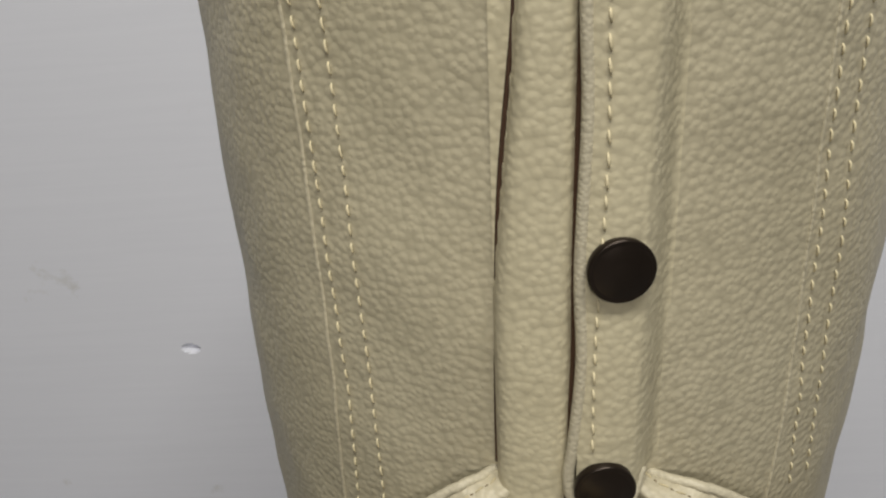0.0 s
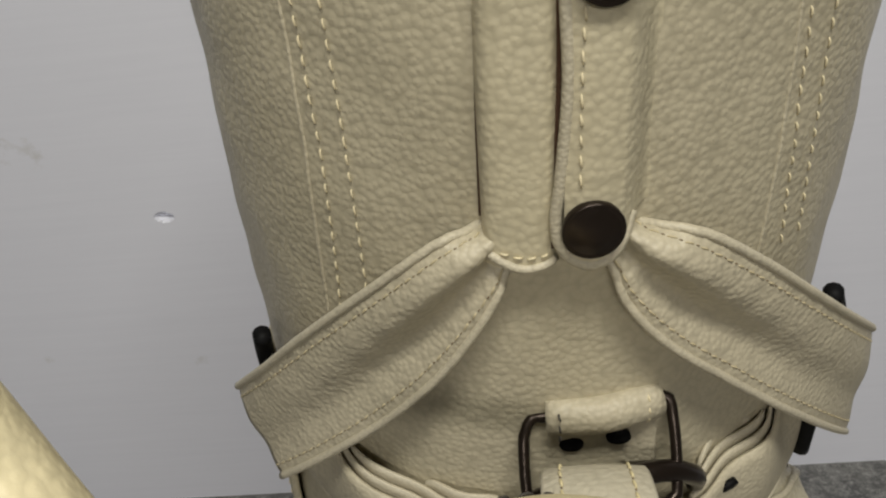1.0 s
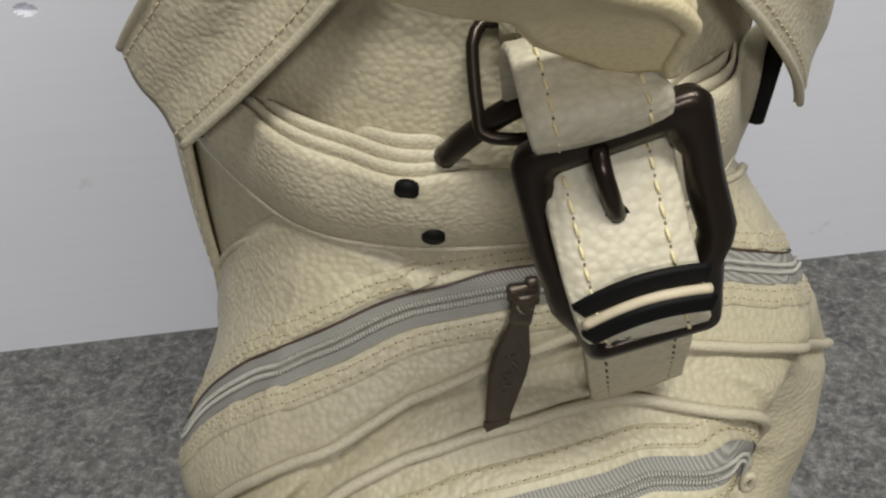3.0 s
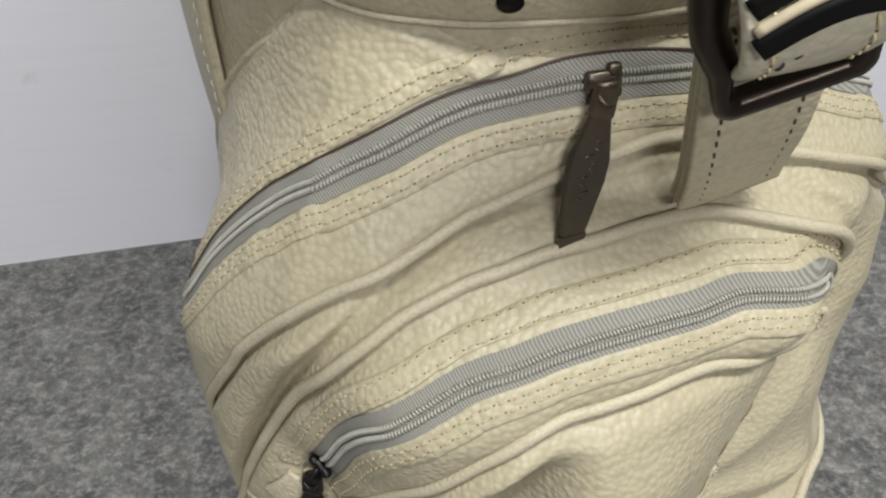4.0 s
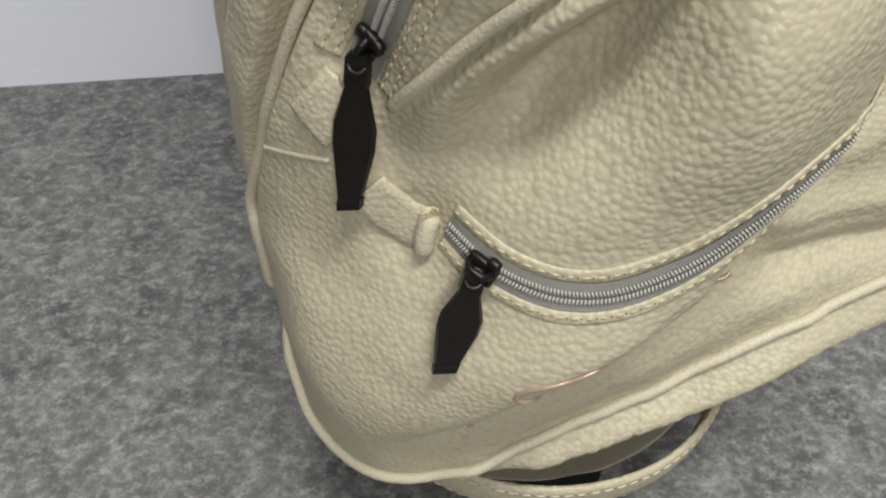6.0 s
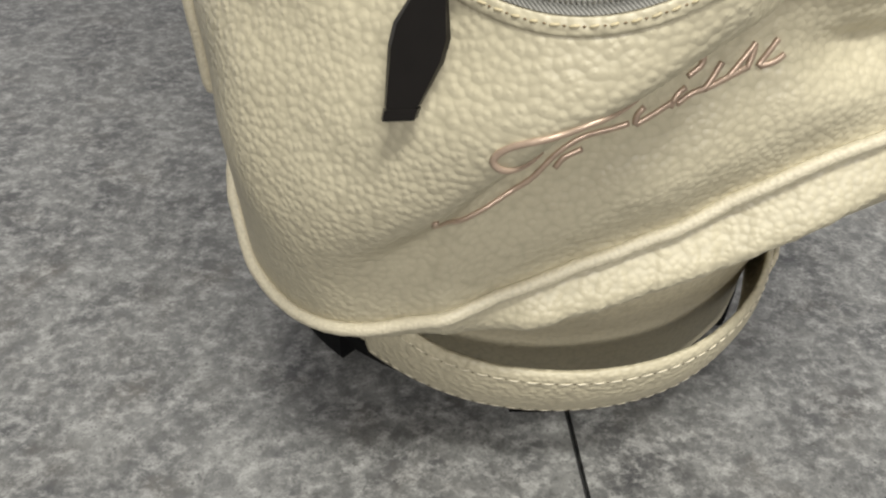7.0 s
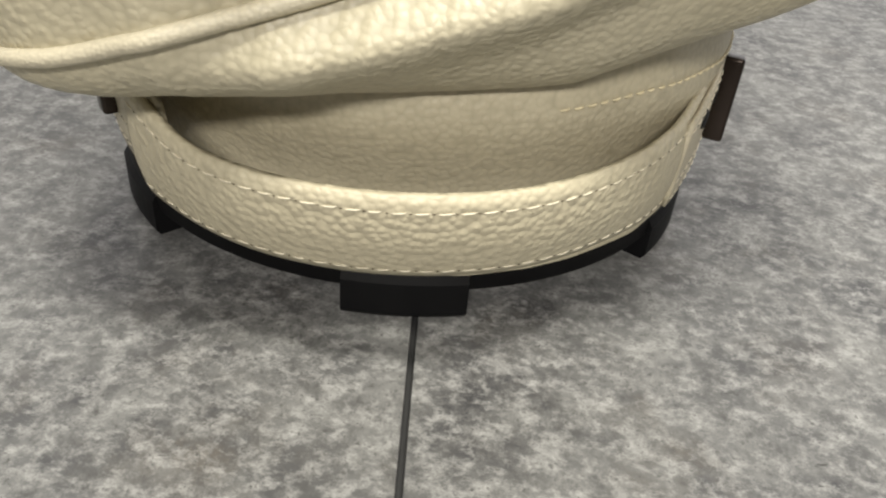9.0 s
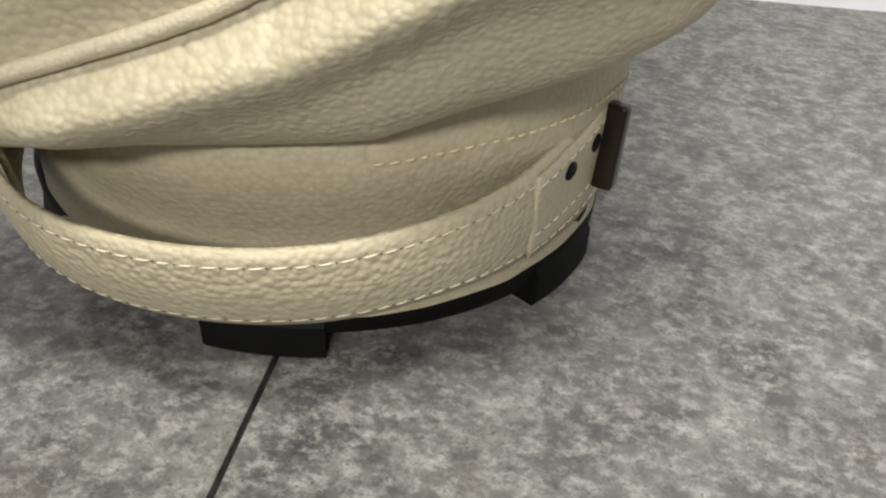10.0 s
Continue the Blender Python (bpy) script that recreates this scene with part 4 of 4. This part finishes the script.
band("crossing_band", ((-4.0, 0.7740, -0.012), (-8.6, 0.7755, -0.0065), (-11.5, 0.7762, 0.003), (-15.1, 0.7743, 0.010), (-25.0, 0.7516, 0.014), (-35.6, 0.7245, 0.0175), (-46.0, 0.695, 0.021), (-57.6, 0.6632, 0.0245)),
     ((-2.5, 0.770, -0.012), (-5.0, 0.7675, -0.005), (-6.5, 0.759, 0.003), (-8.0, 0.7475, 0.007), (-13.7, 0.7219, 0.01), (-21.0, 0.6975, 0.013), (-32.5, 0.666, 0.0175), (-45.0, 0.633, 0.0265)), "wide gathered leather band with piped edges")
band("crossing_band", ((6.0, 0.7760, -0.012), (10.4, 0.7705, -0.0065), (13.5, 0.7725, 0.003), (18.6, 0.7709, 0.012), (27.1, 0.7527, 0.015), (37.0, 0.7275, 0.0185), (49.0, 0.697, 0.023), (63.1, 0.6629, 0.0286)),
     ((3.5, 0.772, -0.012), (6.0, 0.7690, -0.005), (8.0, 0.758, 0.004), (9.8, 0.7439, 0.007), (15.4, 0.7236, 0.01), (25.0, 0.6985, 0.0135), (40.0, 0.6585, 0.02), (64.8, 0.5916, 0.0294)), "wide gathered leather band with piped edges")
for knots3 in (((-50.5, 0.702, 0.014), (-53, 0.68, 0.012), (-50, 0.625, 0.012)), ((49, 0.706, 0.014), (56, 0.67, 0.015), (57.0, 0.592, 0.012))):
    p = spline([on(a, z, tube_r(z) + o) for a, z, o in knots3], 0.004)
    strand("side_ring", p, 0.0045, BLACK, bag, "black ring behind the band's end")


# ---- side panel standing off behind the waist strap ----
def panel_low(a):
    z = 0.462 + 0.0006 * (abs(a) - 62)
    return np.array(on(a, z, core_r(z) + 0.001))


def panel_high(a):
    return np.array(on(a, 0.640, core_r(0.640) + 0.003))


panel = strap_sheet("side_panel", panel_low, panel_high, -118, -63, 40, 14, 0.004, LEATHER, bag, "stiff leather side panel of the tube", bulge=0.004)
lo, hi = panel_low(-65.5), panel_high(-65.5)
out = unit(np.array((math.sin(math.radians(-65.5)), -math.cos(math.radians(-65.5)), 0.0)))
row = [lo * (1 - k / 30) + hi * k / 30 + out * (0.004 * math.sin(math.pi * k / 30) + 0.0022) for k in range(31)]
v, f = stitches(row, [out] * 31, 0.0042, 0.0034, 0.0003)
mesh_object("stitching", v, f, THREAD, panel, kind="stuff")


# ---- waist strap ----
WAIST_TOP = smooth_line(((-70, 0.655), (-55, 0.65), (-41, 0.6476), (-33, 0.6455), (-23.4, 0.6352), (-12.9, 0.6321), (-2.4, 0.6319), (12, 0.633), (28.6, 0.6331), (45.8, 0.6389), (70, 0.65)))
WAIST_LOW = smooth_line(((-70, 0.63), (-55, 0.614), (-45, 0.6038), (-32.3, 0.5915), (-16.5, 0.5892), (-1.5, 0.5886), (20, 0.584), (41.2, 0.5745), (70, 0.57)))


def waist_high(a, up=0.0, back=0.0):
    z = float(np.interp(a, *WAIST_TOP)) + up
    o = 0.004 + 0.011 * (1 - sstep(15, 60, abs(a + 2))) + 0.0025 * math.sin(a * 0.35)
    return np.array(on(a, z, tube_r(z) + o - back))


def waist_low(a):
    z = float(np.interp(a, *WAIST_LOW))
    return np.array(on(a, z, tube_r(z) + 0.005))


waist = strap_sheet("waist_strap", waist_low, waist_high, -66, 66, 160, 10, 0.0026, LEATHER_SMOOTH, bag, "layered leather strap round the waist with punched holes", bulge=0.004)
for a0, a1, k in ((-40, -4, 1), (-36, -6, 2), (-22, -7, 3), (22, 48, 1), (24, 44, 2), (26, 40, 3)):
    mid, half = (a0 + a1) / 2, (a1 - a0) / 2
    up = lambda a, k=k, mid=mid, half=half: waist_high(a, 0.0042 * k * max(0.0, 1 - ((a - mid) / half) ** 4) ** 0.5, 0.0034 * k)
    lo = lambda a, up=up: up(a) + np.array((0, 0.001, -0.014))
    strap_sheet("strap_layer", lo, up, a0 + 0.3, a1 - 0.3, 50, 4, 0.0022, PIPING, waist)
p = [waist_low(-66 + 132 * i / 120) + np.array((0, -0.0005, 0)) for i in range(121)]
strand("rolled_edge", p, 0.0018, PIPING, waist)
for a, w in ((-12.8, 0.92), (-9.8, 0.32), (30.5, 0.86)):
    lo, hi = waist_low(a), waist_high(a)
    q = lo * (1 - w) + hi * w
    u = unit(np.array((math.sin(math.radians(a)), -math.cos(math.radians(a)), -0.35)))
    q = q + u * (0.004 * math.sin(math.pi * w) + 0.0008)
    v, f = sweep([q - u * 0.001, q + u * 0.0020], ring_section(0.0048, 16))
    mesh_object("eyelet", v, f, BLACK, waist, "black punched hole")
p = spline([on(a, z, tube_r(z) + o) for a, z, o in ((-8, 0.636, 0.010), (-4.5, 0.650, 0.017), (1, 0.662, 0.020), (9, 0.667, 0.021), (16, 0.664, 0.02), (21, 0.652, 0.017), (23.5, 0.638, 0.010))], 0.003)
strand("strap_ring", p, 0.0046, GUNMETAL, bag, "dark metal ring on the waist strap")
# ---- ring with its leather loop ----
loop_path = [np.array(q) for q in ((0.104, 0.2815, 0.6845), (0.1275, 0.2800, 0.6855), (0.150, 0.2875, 0.6855))]
v, f = sweep(spline(loop_path, 0.004), [(0.0075 * math.cos(b), 0.0085 * math.sin(b)) for b in [2 * math.pi * i / 20 for i in range(20)]])
loop = mesh_object("ring_loop", v, f, LEATHER_SMOOTH, bag, "rolled leather loop holding the ring")
for u in (0.1, 0.9):
    c = loop_path[0] * (1 - u) + loop_path[2] * u + np.array((0, -0.0035 if u < 0.5 else -0.001, 0))
    p = [c + np.array((0, -0.0078 * math.cos(b), 0.0088 * math.sin(b))) for b in np.linspace(-1.3, 1.3, 12)]
    v, f = stitches(p, [unit(q - c) for q in p], 0.0036, 0.0018, 0.0005)
    mesh_object("stitching", v, f, THREAD_DARK if u < 0.5 else THREAD, loop, kind="stuff")
part("loop_tongue", box((0.044, 0.004, 0.03), (0.128, 0.286, 0.667), 0.0012, Matrix.Rotation(radians(-4), 4, "X")), LEATHER_SMOOTH, loop)
for x, z in ((0.1138, 0.6672), (0.1335, 0.6700)):
    v, f = sweep([np.array((x, 0.2835, z)), np.array((x, 0.2805, z + 0.0006))], [(0.0052 * math.cos(b), 0.0036 * math.sin(b)) for b in [2 * math.pi * i / 16 for i in range(16)]])
    mesh_object("eyelet", v, f, BLACK, loop, "black punched hole")
corner = [(0.098, 0.281, 0.684), (0.094, 0.276, 0.679), (0.0935, 0.262, 0.660), (0.097, 0.256, 0.653), (0.128, 0.254, 0.652), (0.151, 0.260, 0.654), (0.155, 0.266, 0.659), (0.1555, 0.281, 0.680), (0.152, 0.287, 0.687), (0.128, 0.282, 0.686)]
p = spline(corner + [corner[0]], 0.003)[:-1]
v, f = sweep(p, ring_section(0.0024, 10), [np.array((0, -0.7, 0.7))] * len(p), closed=True)
mesh_object("strap_ring", v, f, GUNMETAL, bag, "dark wire ring through the leather loop")


# ---- buckled strap ----
def ribbon(name, points, normals, width, thick, mat, parent, label="", bulge=0.0, step=0.003, scale=None):
    both = spline([tuple(p) + tuple(n) for p, n in zip(points, normals)], step)
    path, nn = [b[:3] for b in both], [unit(b[3:]) for b in both]
    v, f = sweep(path, flat_section(width, thick, bulge), nn, scale=scale(len(path)) if scale else None)
    ob = mesh_object(name, v, f, mat, parent, label)
    return ob, path, nn


TL = np.array((0.0940, 0.2035, 0.6808))
E1, E2 = unit(np.array((0.0508, -0.0035, 0.0175))), np.array((0.0237, 0.0055, -0.0947))
E2 = unit(E2 - E1 * np.dot(E1, E2))
E3 = np.cross(E1, E2)
if E3[1] > 0:
    E3 = -E3
W, H = 0.0550, 0.100


def bk(x, y, o=0.0):
    """A place on the buckle: across, down, and out of its plane."""
    s = math.sin(math.pi * min(1.0, max(0.0, y / H)))
    return TL + E1 * (x * (1 - 0.16 * y / H) - 0.001 * y / H + s * (0.013 * x / W - 0.010)) + E2 * y + E3 * o


top_strap, path, nn = ribbon("buckle_strap", [(0.122, 0.262, 0.664), (0.1185, 0.245, 0.690), (0.1175, 0.222, 0.701), bk(W / 2, -0.008, 0.004), bk(W / 2, 0.003, 0.001), bk(W / 2, 0.012, -0.004), bk(W / 2, 0.026, 0.006), bk(W / 2, 0.042, 0.0170), bk(W / 2, 0.055, 0.0215), bk(W / 2, 0.068, 0.0185), bk(W / 2 + 0.001, 0.086, 0.002)],
                            [(0, 0.86, 0.5), (0, 0.5, 0.85), (0, 0, 1), E3 + np.array((0, 0, 0.6)), E3, E3, E3 + np.array((0, 0, 0.4)), E3 + np.array((0, 0, 0.3)), E3, E3 - np.array((0, 0, 0.3)), E3 - np.array((0, 0, 0.5))], 0.037, 0.004, STRAP_PALE_LIT, bag, "pale pebbled leather strap end through the buckle", bulge=0.001)
for side in (-0.0125, 0.0125):
    for face in (-1, 1):
        v, f = stitches([q + u * 0.0024 * face for q, u in zip(shifted(path, nn, side), nn)], [u * face for u in nn], 0.0050, 0.002, 0.0006, 0.0005, top_strap)
        mesh_object("stitching", v, f, GOLD, top_strap, kind="stuff")
buckle = mesh_object("buckle", [], [], GUNMETAL, bag, "dark square metal buckle")
outline, r = [], 0.0055
for cx, cy, b0 in ((W - r, r, -90), (W - r, H - r, 0), (r, H - r, 90), (r, r, 180)):
    for i in range(6):
        b = radians(b0 + 18 * i)
        outline.append((cx + r * math.cos(b), cy + r * math.sin(b)))
    if b0 in (-90, 90):
        for i in range(1, 12):
            y = r + (H - 2 * r) * i / 12
            outline.append((W, y) if b0 < 0 else (0.0, H - y))
verts, faces = [], []
sec = [(0.0, -0.0035), (-0.0008, 0.001), (0.001, 0.0035), (0.0045, 0.0042), (0.0082, 0.003), (0.009, 0.0), (0.0085, -0.0035)]
for x, y in outline:
    dx, dy = x - W / 2, y - H / 2
    thick_top = 1.25 if y < r + 0.001 else (0.85 if y > H - r - 0.001 else 1.0)
    for inset, out in sec:
        fx = 1 - inset * thick_top / (W / 2)
        fy = 1 - inset * thick_top / (H / 2)
        bow = 0.004 * (1 - ((y - H / 2) / (H / 2)) ** 2)
        if dx < 0:
            flare = np.interp(y / H, (0, 0.25, 0.5, 0.65, 0.8, 1), (0.0015, 0.0045, 0.005, 0.003, 0.004, -0.001))
        else:
            flare = np.interp(y / H, (0, 0.3, 0.55, 0.62, 0.8, 1), (0.001, 0.0, 0.002, -0.002, -0.002, -0.001))
        verts.append(bk(W / 2 + dx * fx + flare, H / 2 + dy * fy, out + bow))
k, m = len(sec), len(outline)
for i in range(m):
    for j in range(k):
        faces.append((i * k + j, ((i + 1) % m) * k + j, ((i + 1) % m) * k + (j + 1) % k, i * k + (j + 1) % k))
buckle.data.clear_geometry()
buckle.data.from_pydata([tuple(x) for x in verts], [], faces)
buckle.data.polygons.foreach_set("use_smooth", [True] * len(faces))
buckle.data.update()
p = spline([bk(W / 2 - 0.002, 0.006, 0.004), bk(W / 2 - 0.002, 0.010, 0.0085), bk(W / 2 - 0.001, 0.018, 0.0105), bk(W / 2, 0.027, 0.0092)], 0.002)
v, f = sweep(p, ring_section(0.0028, 10))
mesh_object("prong", v, f, GUNMETAL, buckle, "buckle prong")
v, f = sweep([bk(W / 2, 0.027, 0.004), bk(W / 2, 0.0270, 0.0098)], ring_section(0.0036, 16))
mesh_object("prong_hole", v, f, BLACK, top_strap, "oval punched hole")
for y, o in ((0.0470, 0.0222), (0.0570, 0.0250)):
    p = [bk(W / 2 - 0.0165 + 0.033 * i / 20 + 0.0015, y - 0.0055 * math.sin(math.pi * i / 20), o + 0.0018 * math.sin(math.pi * i / 20)) for i in range(21)]
    v, f = sweep(p, flat_section(0.0056, 0.0026), [E3] * 21)
    mesh_object("keeper", v, f, BLACK, top_strap, "black-edged keeper loop")
p = [bk(W / 2 - 0.0165 + 0.033 * i / 20 + 0.0015, 0.0520 - 0.0055 * math.sin(math.pi * i / 20), 0.0242 + 0.0018 * math.sin(math.pi * i / 20)) for i in range(21)]
v, f = sweep(p, ring_section(0.0016, 8))
mesh_object("keeper", v, f, STRAP_EDGE, top_strap)
p = [bk(W / 2 - 0.011 + 0.022 * i / 30, 0.0685 - 0.004 * math.sin(math.pi * i / 30), 0.0212 + 0.001 * math.sin(math.pi * i / 30)) for i in range(31)]
v, f = stitches(p, [E3] * 31, 0.0034, 0.0018, 0.0005)
mesh_object("stitching", v, f, THREAD_DARK, top_strap, kind="stuff")
for k in range(3):
    o = -0.0042 * k
    strip, path, nn = ribbon("strap_fold", [bk(W / 2, 0.070, -0.006 + o), bk(W / 2, 0.085, -0.010 + o), np.array((0.150, 0.226, 0.560)) + E3 * o, np.array((0.157, 0.241, 0.526)) + E3 * o],
                            [E3, E3, E3 * 0.9 + np.array((0, 0, 0.45)), E3 * 0.9 + np.array((0, 0, 0.45))], 0.040, 0.0034, LEATHER, bag, "" if k else "folded leather strap end with dark stitching", bulge=0.0006)
    if k == 0:
        for side in (-0.0135, 0.0135):
            v, f = stitches([q + u * 0.0020 for q, u in zip(shifted(path, nn, side), nn)], nn, 0.0042, 0.0016, 0.0006)
            mesh_object("stitching", v, f, THREAD_DARK, strip, kind="stuff")

# ---- padded shoulder strap ----
SP = [(0.130, 0.205, 0.7055), (0.122, 0.199, 0.7165), (0.110, 0.190, 0.730), (0.090, 0.180, 0.7405), (0.061, 0.156, 0.7605), (0.048, 0.127, 0.783), (0.0415, 0.109, 0.801), (0.0415, 0.099, 0.8145), (0.0415, 0.096, 0.828), (0.036, 0.097, 0.844), (0.0225, 0.107, 0.859), (-0.010, 0.132, 0.895), (-0.045, 0.175, 0.95), (-0.064, 0.22, 1.0)]
SN = [(0.1, 0.5, 0.8), (0.0, 0.5, 0.86), (0.0, 0.5, 0.86), (-0.05, 0.48, 0.87), (0.0, 0.25, 0.9), (0.2, -0.35, 0.8), (0.4, -0.6, 0.7)] + [(0.45, -0.68, 0.55)] * 7
both = spline([p + n for p, n in zip(SP, SN)], 0.0014)
path, nn = [q[:3] for q in both], [unit(q[3:]) for q in both]
m = len(path)
across = [(0.45 + 0.55 * sstep(0, 0.05, i / m)) * (1 - 0.65 * sstep(0.14, 0.42, i / m)) for i in range(m)]
# stuffing bunched into soft puffs where the strap bends
puff = [1.0 + 0.28 * sstep(0.2, 0.45, i / m) * noise.noise(Vector((i * 0.17, 0.5, 2.0))) + 0.25 * sstep(0.2, 0.3, i / m) for i in range(m)]
v, f = sweep(path, flat_section(0.037, 0.008, 0.004, 12), nn, scale=across, rise=puff)
shoulder = mesh_object("shoulder_strap", v, f, STRAP_YELLOW_LIT, bag, "padded leather shoulder strap with piped edges")
for side, up in ((-0.0195, -0.001), (0.0195, -0.0035), (0.0185, 0.0025)):
    q = [a + (b - a) * g + u * up for a, b, u, g in zip(path, shifted(path, nn, side), nn, across)]
    q = q[:int(m * 0.36)] if side < 0 else q
    strand("rolled_edge", q, 0.0024, STRAP_YELLOW_LIT, shoulder)
for side in (-0.0155, 0.014):
    q = [a + (b - a) * g + u * 0.0056 for a, b, u, g in zip(path, shifted(path, nn, side), nn, across)]
    k0, k1 = int(m * 0.03), int(m * (0.36 if side < 0 else 0.22))
    v, f = stitches(q[k0:k1], nn[k0:k1], 0.0052, 0.0034, 0.0006, 0.0001)
    mesh_object("stitching", v, f, THREAD_DARK, shoulder, kind="stuff")

# the strap's upper run, to the top of the tube: unseen, added partly to shade the hood
UP = [(-0.020, 0.153, 0.923), (-0.038, 0.175, 0.95), (-0.062, 0.225, 1.0), (-0.066, 0.28, 1.045), (-0.04, 0.335, 1.075), (0.01, 0.375, 1.075), (0.05, 0.40, 1.055)]
UN = [(-0.45, -0.68, 0.55), (-0.55, -0.65, 0.5), (-0.7, -0.5, 0.5), (-0.6, -0.3, 0.75), (-0.3, -0.2, 0.95), (0.0, -0.1, 1.0), (0.2, 0.1, 1.0)]
upper, path, nn = ribbon("strap_top", UP, UN, 0.030, 0.010, STRAP_YELLOW_LIT, shoulder, bulge=0.004)

# ---- embroidery on the front pocket: plain strokes ----
strokes = (((-12.9, 0.2335), (-13.7, 0.2327), (-15.2, 0.2330), (-15.9, 0.2350), (-16.0, 0.2380), (-15.4, 0.2417), (-13.9, 0.2464), (-10.8, 0.2522), (-8.2, 0.2584), (-4.2, 0.2625), (-1.0, 0.2690), (2.6, 0.2770)),
           ((-20.5, 0.2055), (-20.8, 0.1985), (-19.9, 0.1915), (-18.1, 0.1925), (-15.8, 0.1970), (-13.4, 0.2030), (-11.3, 0.2118), (-9.1, 0.2171), (-6.6, 0.2192), (-4.2, 0.2220)),
           ((-11.1, 0.2066), (-10.4, 0.2101), (-8.6, 0.2129)),
           ((-3.5, 0.2214), (-3.5, 0.2249), (-2.8, 0.2279)),
           ((-3.5, 0.2214), (-1.7, 0.2247), (0.3, 0.2284)),
           ((0.1, 0.2264), (0.8, 0.2307), (1.8, 0.2332)),
           ((0.8, 0.2273), (2.7, 0.2311), (4.1, 0.2326)),
           ((2.1, 0.2376), (3.7, 0.2422), (4.2, 0.2472)),
           ((3.7, 0.2317), (4.8, 0.2364), (6.1, 0.2432)),
           ((4.1, 0.2326), (6.2, 0.2359), (8.8, 0.2400)),
           ((6.5, 0.2363), (8.6, 0.2440), (10.4, 0.2512)),
           ((8.8, 0.2393), (9.8, 0.2462), (10.2, 0.2499)),
           ((10.1, 0.2401), (11.4, 0.2461), (12.9, 0.2532)),
           ((10.3, 0.2401), (11.8, 0.2421), (13.1, 0.2455)))
for line in strokes:
    p, n = along(pocket_skin, line, 0.0004, 0.001)
    v, f = sweep(p, [(0.0013 * math.cos(b), 0.0010 * math.sin(b)) for b in [2 * math.pi * i / 8 for i in range(8)]], n)
    mesh_object("embroidery", v, f, COPPER, pocket, "rose-gold embroidered stroke")
p, n = along(tube_skin, ((20, 0.1105), (29.3, 0.111), (37, 0.1115), (47, 0.110), (61, 0.108), (80, 0.104)), 0.0004)
v, f = stitches(p, n, 0.0042, 0.0022, 0.0006)
mesh_object("lower_stitching", v, f, THREAD, bag, kind="stuff")
